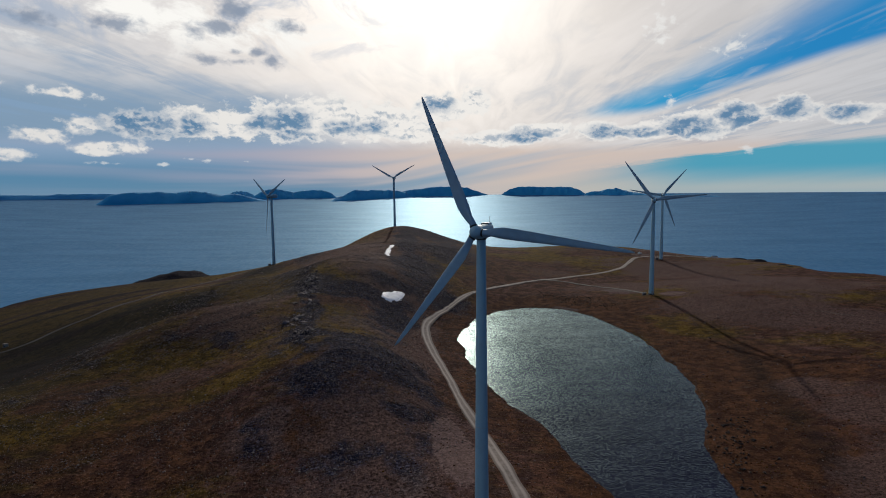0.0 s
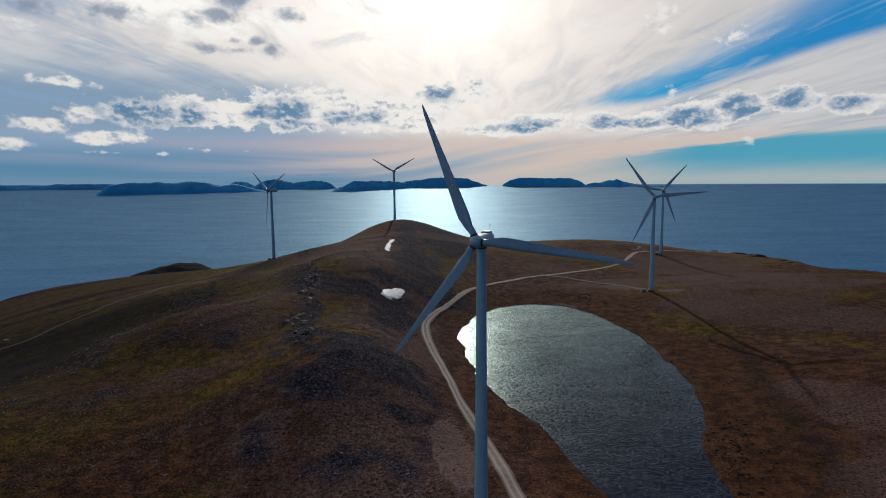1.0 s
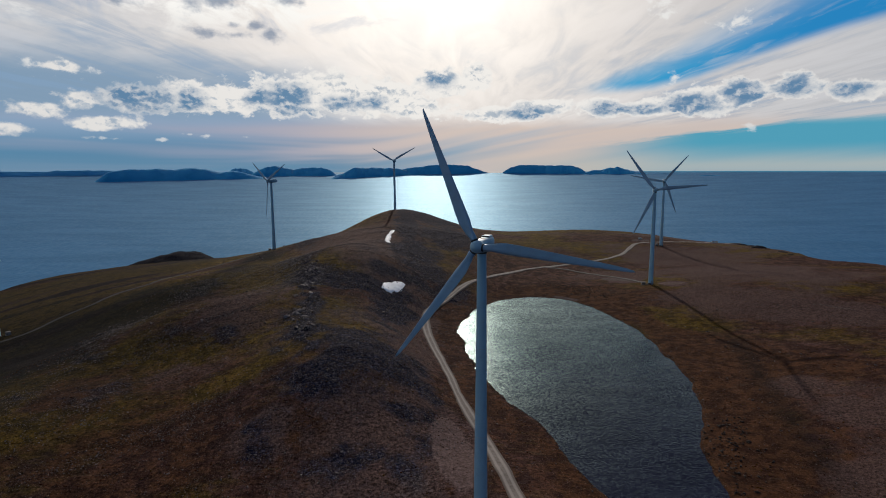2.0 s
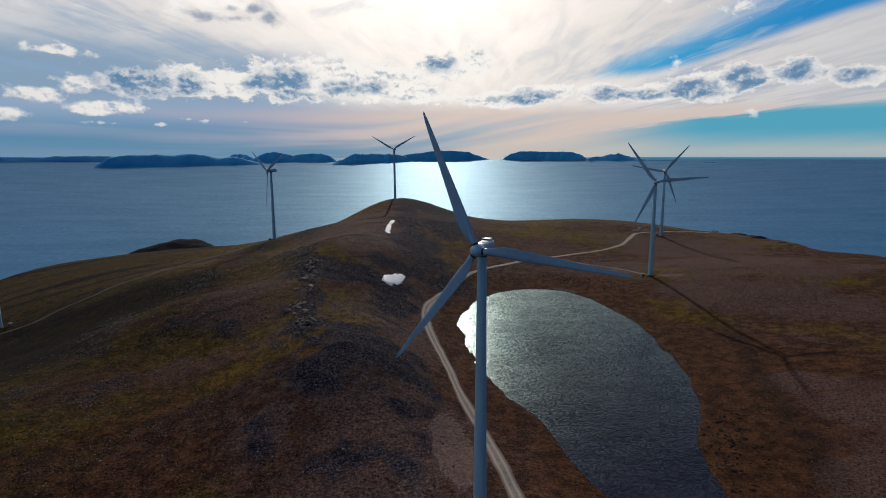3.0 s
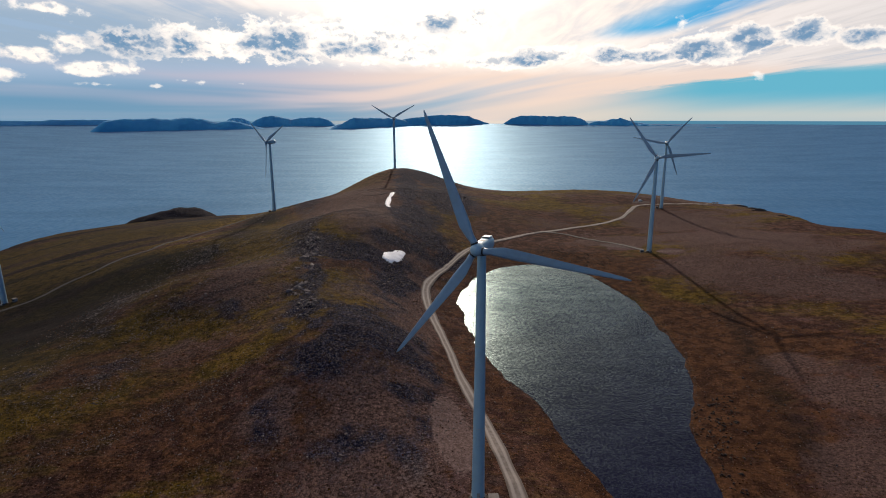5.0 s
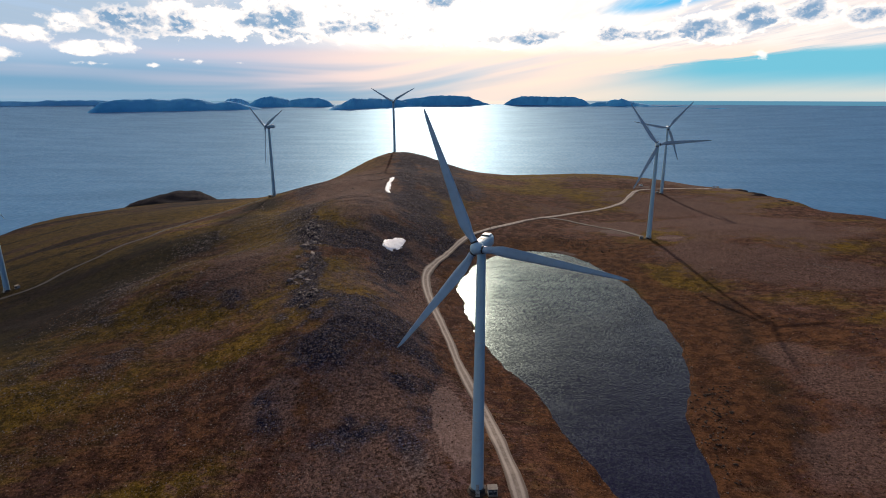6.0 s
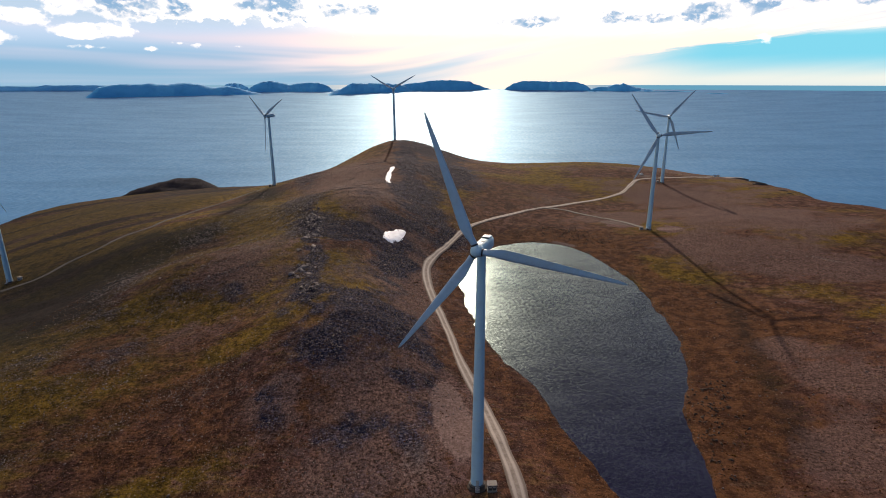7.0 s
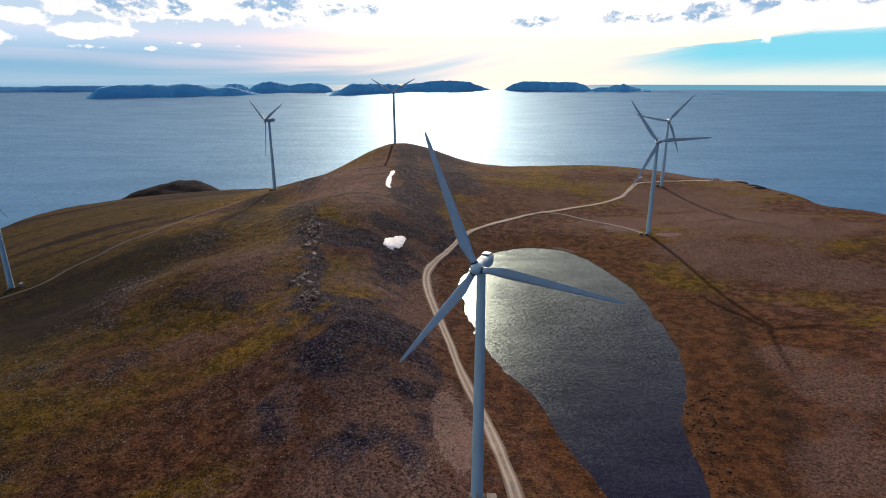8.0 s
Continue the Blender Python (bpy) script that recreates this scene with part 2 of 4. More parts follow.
    # grey-blue gap behind the heaped clouds on the left, and cooler strips across the veil
    gap = calc(nt, "MULTIPLY", step(nt, calc(nt, "ADD", el, calc(nt, "MULTIPLY", soft, 6.0)), 11.5, 7.0), step(nt, az, -5.0, -20.0))
    veil = blend(nt, calc(nt, "MULTIPLY", gap, 0.85), veil, (3.9, 6.7, 10.0))
    cool = calc(nt, "MULTIPLY", step(nt, calc(nt, "ADD", comb, calc(nt, "MULTIPLY", soft, 0.9)), 0.02, -0.3), step(nt, wide, 0.95, 0.4, 0.1, 0.6))
    veil = blend(nt, cool, veil, (5.6, 8.4, 12.2))
    # the open blue between two banks of the veil
    warp = calc(nt, "MULTIPLY", comb, 1.2)
    lower = calc(nt, "SUBTRACT", calc(nt, "ADD", el, calc(nt, "MULTIPLY", warp, 0.45)), curve([(12.5, 6.9), (16.5, 7.05), (19.7, 7.2), (23.6, 7.9), (26.7, 8.9), (31.0, 10.1), (34.1, 10.8), (38.0, 11.5)]))
    upper = calc(nt, "SUBTRACT", curve([(12.5, 7.0), (17.1, 8.5), (21.1, 9.9), (26.6, 12.3), (30.8, 14.4), (34.6, 16.5), (38.0, 18.5)]), calc(nt, "ADD", el, warp))
    blue = calc(nt, "MULTIPLY", step(nt, lower, -0.35, 0.75), calc(nt, "MULTIPLY", step(nt, calc(nt, "DIVIDE", upper, step(nt, az, 14.0, 36.0, 1.2, 4.2)), -0.7, 0.9), step(nt, az, 11.5, 17.0)))
    blue = calc(nt, "MULTIPLY", blue, step(nt, calc(nt, "ADD", fine, calc(nt, "MULTIPLY", streak, 0.4)), 0.92, 0.68, 0.7, 1.0))
    open_sky = blend(nt, step(nt, az, 15.0, 34.0), (1.2, 8.4, 14.6), (0.6, 5.6, 12.6))
    col = blend(nt, blue, veil, blend(nt, 0.12, open_sky, clear))
    # the veil thins out away from the sun and overhead
    cover = calc(nt, "MULTIPLY", step(nt, el, 27.0, 48.0, 1.0, 0.2), step(nt, off, 62.0, 40.0, 0.06, 1.0))
    col = blend(nt, cover, clear, col)
    # turquoise under the right-hand bank, paling to cream at the horizon
    below = calc(nt, "SUBTRACT", curve([(10.0, 1.6), (15.0, 2.2), (19.8, 2.6), (23.7, 3.25), (27.0, 3.4), (31.2, 3.95), (35.2, 4.1), (38.0, 4.2)]), calc(nt, "ADD", el, calc(nt, "MULTIPLY", comb, 0.8)))
    teal = calc(nt, "MULTIPLY", step(nt, below, -0.2, 0.35), step(nt, az, 10.0, 25.0))
    # the low sky: steel blue on the left, peach under the sun, drawn out in slanting streaks
    slant = calc(nt, "SUBTRACT", el, calc(nt, "MULTIPLY", calc(nt, "SMOOTH_MAX", az, -6.0, 8.0), 0.2))
    lines = node(nt, "ShaderNodeCombineXYZ", {0: calc(nt, "MULTIPLY", az, 0.055), 1: slant, 2: 4.0}).outputs[0]
    drawn = calc(nt, "SUBTRACT", noise_tex(nt, lines, 0.42, 3.0, 0.45, 0.5), 0.5)
    low = blend(nt, step(nt, el, 4.6, 1.0), (6.2, 8.5, 11.8), (1.9, 5.2, 8.6))
    low = blend(nt, step(nt, az, -14.0, 4.0), low, blend(nt, step(nt, el, 4.6, 1.0), (8.5, 10.4, 12.6), (6.0, 8.4, 10.8)))
    rose = calc(nt, "ADD", calc(nt, "MULTIPLY", drawn, 2.8), step(nt, az, -32.0, 9.0, 0.22, 0.88))
    rose = calc(nt, "MULTIPLY", step(nt, rose, 0.05, 1.1), step(nt, calc(nt, "ABSOLUTE", calc(nt, "SUBTRACT", el, 2.3)), 3.5, 1.2, step(nt, az, -8.0, 4.0, 0.1, 0.9), 1.0))
    low = blend(nt, rose, low, blend(nt, step(nt, az, -24.0, 4.0), (8.8, 8.7, 10.8), (15.0, 12.2, 10.8)))
    low = blend(nt, teal, low, (2.0, 7.9, 11.0))
    low = blend(nt, calc(nt, "MULTIPLY", step(nt, calc(nt, "ADD", el, calc(nt, "MULTIPLY", drawn, 1.2)), 2.2, -0.2), step(nt, az, 1.0, 16.0, 0.1, 0.82)), low, (11.4, 11.2, 10.4))
    low = blend(nt, calc(nt, "MULTIPLY", step(nt, el, 0.4, -0.35), step(nt, az, 12.0, 24.0, 0.0, 0.5)), low, (6.6, 9.2, 10.6))
    bank = calc(nt, "ADD", calc(nt, "ADD", el, calc(nt, "MULTIPLY", soft, 2.0)), step(nt, az, 5.0, 20.0, 0.0, 0.6))
    col = blend(nt, calc(nt, "MULTIPLY", step(nt, bank, 5.6, 4.0), step(nt, off, 75.0, 50.0)), col, low)
    # glare of the veiled sun
    col = blend(nt, 1.0, col, blend(nt, glow, (0, 0, 0), (17.0, 16.4, 15.2)), "ADD")

    def nearest(shapes):
        least = None
        for a, e, w, h in shapes:
            d = node(nt, "ShaderNodeVectorMath", {0: here, 1: (a, e, 0)}, operation="SUBTRACT").outputs[0]
            d = node(nt, "ShaderNodeVectorMath", {0: d, 1: (1 / w, 1 / h, 0)}, operation="MULTIPLY").outputs[0]
            d = node(nt, "ShaderNodeVectorMath", {0: d}, operation="LENGTH").outputs["Value"]
            least = d if least is None else calc(nt, "SMOOTH_MIN", least, d, 0.25)
        return calc(nt, "SUBTRACT", 1.0, least)

    def heads(vec, scale):
        """Cauliflower heads: round lumps upon round lumps, about -0.5 to 0.5."""
        v = node(nt, "ShaderNodeTexVoronoi", {"Vector": vec, "Scale": scale, "Detail": 3.0, "Roughness": 0.55, "Lacunarity": 2.2, "Randomness": 1.0}, feature="SMOOTH_F1", normalize=True)
        return calc(nt, "SUBTRACT", 0.36, v.outputs["Distance"])

    wobble = node(nt, "ShaderNodeVectorMath", {0: bend, 1: node(nt, "ShaderNodeVectorMath", {0: noise_tex(nt, bend, 1.1, 4.0, 0.6, 0.0, 1), "Scale": 0.9}, operation="SCALE").outputs[0]}, operation="ADD").outputs[0]
    puff = heads(wobble, 0.75)
    toward = node(nt, "ShaderNodeVectorMath", {0: wobble, 1: node(nt, "ShaderNodeCombineXYZ", {0: step(nt, az, -25.0, 25.0, 0.18, -0.18), 1: 0.3, 2: 0.0}).outputs[0]}, operation="ADD").outputs[0]
    lit = calc(nt, "SUBTRACT", puff, heads(toward, 0.75))
    lump = calc(nt, "SUBTRACT", noise_tex(nt, bend, 0.45, 6.0, 0.6, 0.3), 0.5)
    fray = calc(nt, "SUBTRACT", noise_tex(nt, bend, 1.3, 5.0, 0.56, 0.3), 0.5)

    # mottled white and grey in the high veil, thicker to the left
    mottle = noise_tex(nt, node(nt, "ShaderNodeCombineXYZ", {0: calc(nt, "MULTIPLY", az, 0.5), 1: calc(nt, "ADD", el, calc(nt, "MULTIPLY", az, 0.12)), 2: 9.0}).outputs[0], 0.3, 8.0, 0.62, 0.5)
    where = calc(nt, "MULTIPLY", step(nt, el, 10.5, 15.0), step(nt, az, 2.0, -15.0, 0.0, 1.0))
    col = blend(nt, calc(nt, "MULTIPLY", calc(nt, "MULTIPLY", step(nt, mottle, 0.5, 0.36), where), 0.55), col, (6.8, 9.0, 12.6))
    col = blend(nt, calc(nt, "MULTIPLY", step(nt, mottle, 0.48, 0.62), where), col, (23.0, 22.2, 21.2))
    scrap = calc(nt, "ADD", calc(nt, "MULTIPLY", nearest(SOFT), 0.9), calc(nt, "ADD", calc(nt, "MULTIPLY", lump, 2.6), calc(nt, "MULTIPLY", fray, 2.0)))
    col = blend(nt, calc(nt, "MULTIPLY", step(nt, scrap, -0.35, 0.95), 0.85), col, (5.4, 6.6, 8.8))
    # cumulus: white heads against the light, thick blue-grey bodies here and there
    wisp = calc(nt, "ADD", calc(nt, "MULTIPLY_ADD", nearest(WISPS), 0.9, -0.35), calc(nt, "ADD", calc(nt, "MULTIPLY", puff, 1.4), calc(nt, "MULTIPLY", fray, 4.0)))
    col = blend(nt, calc(nt, "MULTIPLY", step(nt, wisp, 0.0, 0.95), step(nt, el, 3.0, 7.0, 0.7, 0.92)), col, blend(nt, wide, (14.5, 14.8, 15.2), (22.0, 21.0, 20.0)))
    body = calc(nt, "ADD", calc(nt, "MULTIPLY_ADD", nearest(BILLOWS), 1.2, -0.3), calc(nt, "ADD", calc(nt, "MULTIPLY", puff, 3.0), calc(nt, "ADD", calc(nt, "MULTIPLY", lump, 1.6), calc(nt, "MULTIPLY", fray, 0.8))))
    alpha = step(nt, body, -0.08, step(nt, az, -30.0, -22.0, 0.55, 0.26))
    core = calc(nt, "ADD", nearest(THICK), calc(nt, "ADD", calc(nt, "MULTIPLY", puff, 2.6), calc(nt, "ADD", calc(nt, "MULTIPLY", lump, 2.2), calc(nt, "MULTIPLY", fray, 1.0))))
    core = calc(nt, "MULTIPLY", step(nt, core, -0.4, 0.85), step(nt, body, 0.05, 0.45))
    core = calc(nt, "MULTIPLY", core, step(nt, lit, 0.1, -0.04, 0.35, 1.0))
    rim = blend(nt, wide, (16.0, 15.6, 15.4), (22.0, 20.8, 19.6))
    rim = blend(nt, calc(nt, "MULTIPLY", step(nt, lit, 0.02, -0.09), step(nt, body, 0.05, 0.6, 0.1, 0.95)), rim, blend(nt, wide, (6.4, 8.6, 11.4), (11.0, 11.8, 12.8)))
    dark = blend(nt, wide, (2.3, 4.9, 8.4), (3.6, 6.2, 9.4))
    col = blend(nt, alpha, col, blend(nt, core, rim, dark))
    # the sea's own distance, from the true horizon down, the sun's glitter painted in
    far_sea = blend(nt, step(nt, calc(nt, "ABSOLUTE", calc(nt, "SUBTRACT", az, 1.0)), 17.0, 4.0), blend(nt, step(nt, az, -30.0, 25.0), (2.4, 5.0, 7.4), (1.2, 4.0, 6.4)), (13.0, 12.0, 11.0))
    col = blend(nt, step(nt, el, -0.33, -0.39), col, far_sea)
    bg = node(nt, "ShaderNodeBackground", {"Color": col, "Strength": 0.106})
    node(nt, "ShaderNodeOutputWorld", {"Surface": bg.outputs[0]})


SKY_TINT = (0.09, 0.50, 0.96)
VEIL_FAR, VEIL_NEAR = (9.4, 10.4, 12.2), (22.0, 19.6, 17.6)
make_sky()
sun_data = bpy.data.lights.new("sun", "SUN")
sun_data.energy, sun_data.angle, sun_data.color = 4.6, radians(0.6), (1.0, 0.89, 0.76)
sun = new("sun", sun_data)
sun.matrix_basis = look((0, 0, 0), (-math.sin(radians(SUN_AZ)) * math.cos(radians(SUN_EL)), -math.cos(radians(SUN_AZ)) * math.cos(radians(SUN_EL)), -math.sin(radians(SUN_EL))))


# ---------------------------------------------------------------- materials
def material(name, roughness=0.6, metallic=0.0, color=(0.5, 0.5, 0.5)):
    mt = bpy.data.materials.new(name)
    mt.use_nodes = True
    nt = mt.node_tree
    b = nt.nodes["Principled BSDF"]
    b.inputs["Roughness"].default_value, b.inputs["Metallic"].default_value = roughness, metallic
    b.inputs["Base Color"].default_value = (*color, 1)
    return mt, nt, b


def place(nt):
    return node(nt, "ShaderNodeNewGeometry").outputs["Position"]


def relief(nt, b, h, distance, strength=0.6, under=None):
    ins = {"Height": h, "Distance": distance, "Strength": strength}
    if under is not None:
        ins["Normal"] = under
    n = node(nt, "ShaderNodeBump", ins).outputs[0]
    nt.links.new(n, b.inputs["Normal"])
    return n


def ground_material():
    mt, nt, b = material("tundra", 0.95)
    p = place(nt)
    soil = node(nt, "ShaderNodeVertexColor", layer_name="soil").outputs[0]
    stony, grassy, dry = node(nt, "ShaderNodeSeparateColor", {0: soil}).outputs
    mid = noise_tex(nt, p, 0.16, 5, 0.65)
    small, tiny = noise_tex(nt, p, 0.9, 4, 0.7), noise_tex(nt, p, 2.1, 3, 0.75)
    coarse = noise_tex(nt, p, 0.45, 5, 0.7)
    patch = noise_tex(nt, p, 0.055, 5, 0.65, 0.4)
    other = noise_tex(nt, node(nt, "ShaderNodeVectorMath", {0: p, 1: (310.0, -170.0, 40.0)}, operation="ADD").outputs[0], 0.075, 5, 0.68, 0.5)
    turned = node(nt, "ShaderNodeMapping", {"Vector": p, "Rotation": (0, 0, radians(-37)), "Scale": (0.16, 1.0, 1.0)}).outputs[0]
    combed = noise_tex(nt, turned, 0.42, 4, 0.65, 0.3)
    heath = blend(nt, step(nt, mid, 0.42, 0.58), (0.038, 0.0160, 0.0115), (0.098, 0.044, 0.027))
    heath = blend(nt, step(nt, patch, 0.47, 0.6), heath, blend(nt, step(nt, mid, 0.42, 0.58), (0.052, 0.0235, 0.020), (0.110, 0.054, 0.045)))
    grass = blend(nt, step(nt, mid, 0.42, 0.58), (0.050, 0.031, 0.005), (0.120, 0.074, 0.010))
    g = step(nt, calc(nt, "ADD", grassy, calc(nt, "MULTIPLY", calc(nt, "SUBTRACT", calc(nt, "MULTIPLY_ADD", patch, 0.5, calc(nt, "MULTIPLY", combed, 0.5)), 0.5), 3.0)), 0.05, 0.95)
    grass = blend(nt, step(nt, other, 0.52, 0.66), grass, (0.135, 0.078, 0.008))
    heath = blend(nt, step(nt, other, 0.5, 0.36), heath, (0.030, 0.013, 0.010))
    col = blend(nt, g, heath, grass)
    pale = blend(nt, step(nt, small, 0.3, 0.7), (0.076, 0.043, 0.040), (0.116, 0.068, 0.063))
    d = step(nt, calc(nt, "ADD", dry, calc(nt, "MULTIPLY", calc(nt, "SUBTRACT", mid, 0.5), 1.6)), 0.38, 0.7)
    col = blend(nt, d, col, pale)
    zone = node(nt, "ShaderNodeVertexColor", layer_name="bare").outputs
    pink, grey, mauve = node(nt, "ShaderNodeSeparateColor", {0: zone[0]}).outputs
    jag = calc(nt, "MULTIPLY", calc(nt, "SUBTRACT", coarse, 0.5), 1.2)
    ragged = calc(nt, "MULTIPLY", calc(nt, "SUBTRACT", calc(nt, "MULTIPLY_ADD", other, 0.6, calc(nt, "MULTIPLY", mid, 0.4)), 0.5), 2.8)
    rust = blend(nt, step(nt, mid, 0.4, 0.6), (0.040, 0.0165, 0.0088), (0.094, 0.040, 0.0170))
    col = blend(nt, calc(nt, "MULTIPLY", step(nt, calc(nt, "ADD", zone[1], ragged), 0.25, 0.75), 0.9), col, rust)
    lilac = blend(nt, step(nt, small, 0.3, 0.7), (0.058, 0.034, 0.029), (0.134, 0.081, 0.068))
    col = blend(nt, calc(nt, "MULTIPLY", step(nt, calc(nt, "SUBTRACT", mauve, ragged), 0.2, 0.85), 0.88), col, lilac)
    cells = node(nt, "ShaderNodeTexVoronoi", {"Vector": p, "Scale": 1.3}).outputs
    hue = node(nt, "ShaderNodeSeparateColor", {0: cells["Color"]}).outputs[0]
    stone = blend(nt, step(nt, hue, 0.6, 1.0), (0.006, 0.0072, 0.019), (0.072, 0.067, 0.098))
    s = step(nt, calc(nt, "ADD", stony, calc(nt, "MULTIPLY", calc(nt, "SUBTRACT", calc(nt, "MULTIPLY_ADD", noise_tex(nt, p, 0.22, 5, 0.78), 0.6, calc(nt, "MULTIPLY", small, 0.4)), 0.5), 2.6)), 0.10, 0.80)
    s = calc(nt, "MULTIPLY", s, step(nt, coarse, 0.32, 0.56, 0.55, 1.0))
    col = blend(nt, s, col, stone)
    # combed streaks of bleached grass and bare soil across the slope
    col = blend(nt, calc(nt, "MULTIPLY", step(nt, combed, 0.58, 0.72), calc(nt, "MULTIPLY_ADD", s, -0.4, 0.4)), col, (0.15, 0.094, 0.062))
    col = blend(nt, calc(nt, "MULTIPLY", step(nt, combed, 0.42, 0.3), 0.4), col, (0.016, 0.010, 0.008))
    # clumps and hollows of the plant cover
    col = blend(nt, calc(nt, "MULTIPLY", step(nt, coarse, 0.52, 0.34), step(nt, other, 0.42, 0.62, 0.0, 0.45)), col, (0.014, 0.006, 0.004))
    col = blend(nt, calc(nt, "MULTIPLY", step(nt, small, 0.5, 0.3), step(nt, patch, 0.42, 0.62, 0.1, 0.55)), col, (0.009, 0.005, 0.004))
    col = blend(nt, calc(nt, "MULTIPLY", step(nt, small, 0.56, 0.72), calc(nt, "MULTIPLY_ADD", s, -0.25, 0.25)), col, (0.12, 0.055, 0.030))
    # single stones and bleached stems
    col = blend(nt, calc(nt, "MULTIPLY", step(nt, tiny, 0.62, 0.7), calc(nt, "MULTIPLY_ADD", s, -0.2, 0.7)), col, (0.25, 0.165, 0.135))
    col = blend(nt, calc(nt, "MULTIPLY", step(nt, tiny, 0.38, 0.3), 0.6), col, (0.010, 0.006, 0.005))
    for mask, dim, lit in ((pink, (0.125, 0.080, 0.070), (0.185, 0.125, 0.112)), (grey, (0.070, 0.050, 0.046), (0.140, 0.104, 0.095))):
        gravel = blend(nt, step(nt, small, 0.35, 0.65), dim, lit)
        col = blend(nt, calc(nt, "MULTIPLY", step(nt, calc(nt, "ADD", mask, jag), 0.35, 0.8), 0.9), col, gravel)
    # painted shade of the western trough and damp ground, close to black
    damp_shade = node(nt, "ShaderNodeVertexColor", layer_name="soil").outputs["Alpha"]
    col = blend(nt, calc(nt, "MULTIPLY", damp_shade, 0.85), col, (0.0075, 0.0085, 0.0085))
    # gritty on the stony ridge, smoother in the bog and heath east of it
    east = step(nt, node(nt, "ShaderNodeSeparateXYZ", {0: p}).outputs[0], -15.0, 60.0)
    grit = step(nt, calc(nt, "MULTIPLY_ADD", tiny, 0.55, calc(nt, "MULTIPLY", small, 0.45)), 0.34, 0.66, 0.46, 1.42)
    grit = calc(nt, "MULTIPLY", grit, step(nt, coarse, 0.34, 0.66, 0.78, 1.2))
    grit = node(nt, "ShaderNodeMix", {0: calc(nt, "MAXIMUM", calc(nt, "MULTIPLY", east, 0.62), calc(nt, "MULTIPLY", pink, 0.75)), 2: grit, 3: 0.95}, data_type="FLOAT").outputs[0]
    col = node(nt, "ShaderNodeVectorMath", {0: col, "Scale": grit}, operation="SCALE").outputs[0]
    nt.links.new(col, b.inputs["Base Color"])
    first = relief(nt, b, calc(nt, "ADD", small, calc(nt, "MULTIPLY", coarse, 1.0)), 0.6, 0.5)
    relief(nt, b, calc(nt, "ADD", tiny, calc(nt, "MULTIPLY", cells["Distance"], calc(nt, "MULTIPLY", s, -1.2))), 0.3, 0.6, first)
    b.inputs["Specular IOR Level"].default_value = 0.03
    return mt


def water_material(name, deep, roughness, waves, gloss, ior, tint, stretch=1.7):
    """Water: the light it gives back from its depth, under a rippled mirror."""
    mt = bpy.data.materials.new(name)
    mt.use_nodes = True
    nt = mt.node_tree
    nt.nodes.clear()
    p = place(nt)
    n = None
    for scale, dist, strength in waves:
        long = node(nt, "ShaderNodeVectorMath", {0: p, 1: (1.0, stretch, 1.0)}, operation="MULTIPLY").outputs[0]
        ins = {"Height": noise_tex(nt, long, scale, 2, 0.5, 0.3), "Distance": dist, "Strength": strength}
        if n is not None:
            ins["Normal"] = n
        n = node(nt, "ShaderNodeBump", ins).outputs[0]
    # cat's-paws: patches of rougher and smoother water
    gust = noise_tex(nt, node(nt, "ShaderNodeVectorMath", {0: p, 1: (1.0, 3.0, 1.0)}, operation="MULTIPLY").outputs[0], 0.0035 if name == "sea_water" else 0.03, 4, 0.6)
    mirror = node(nt, "ShaderNodeBsdfGlossy", {"Color": (*tint, 1), "Roughness": step(nt, gust, 0.3, 0.7, roughness * 0.9, roughness * 1.12), "Normal": n})
    if name == "sea_water":
        # the chop beyond single waves spreads the sun's path
        wider = node(nt, "ShaderNodeBsdfGlossy", {"Color": (*tint, 1), "Roughness": 0.54, "Normal": n})
        mirror = node(nt, "ShaderNodeMixShader", {0: 0.62, 1: mirror.outputs[0], 2: wider.outputs[0]})
    body = node(nt, "ShaderNodeBsdfDiffuse", {"Color": blend(nt, step(nt, gust, 0.3, 0.7), tuple(v * 0.9 for v in deep), tuple(v * 1.1 for v in deep))})
    fres = node(nt, "ShaderNodeFresnel", {"IOR": ior}).outputs[0]
    share = calc(nt, "MULTIPLY_ADD", fres, gloss[1], gloss[0], True)
    if name == "sea_water":
        long = node(nt, "ShaderNodeVectorMath", {0: p, 1: (1.0, 0.3, 1.0)}, operation="MULTIPLY").outputs[0]
        share = calc(nt, "MULTIPLY", share, step(nt, calc(nt, "MULTIPLY_ADD", noise_tex(nt, long, 0.12, 4, 0.65, 0.2), 0.65, calc(nt, "MULTIPLY", gust, 0.35)), 0.36, 0.66, 0.84, 1.20))
    if name == "lake_water":
        # ripples tilted to and from the light
        drawn = node(nt, "ShaderNodeVectorMath", {0: p, 1: (0.8, 1.1, 1.0)}, operation="MULTIPLY").outputs[0]
        facet = calc(nt, "MULTIPLY_ADD", noise_tex(nt, drawn, 1.4, 3, 0.8, 0.0), 0.9, calc(nt, "MULTIPLY", gust, 0.1))
        share = calc(nt, "MULTIPLY", calc(nt, "POWER", fres, 1.3), gloss[1])
        share = calc(nt, "MULTIPLY", share, step(nt, facet, 0.40, 0.64, 0.14, 3.1), 0.0, True)
    mix = node(nt, "ShaderNodeMixShader", {0: share, 1: body.outputs[0], 2: mirror.outputs[0]})
    node(nt, "ShaderNodeOutputMaterial", {"Surface": mix.outputs[0]})
    return mt


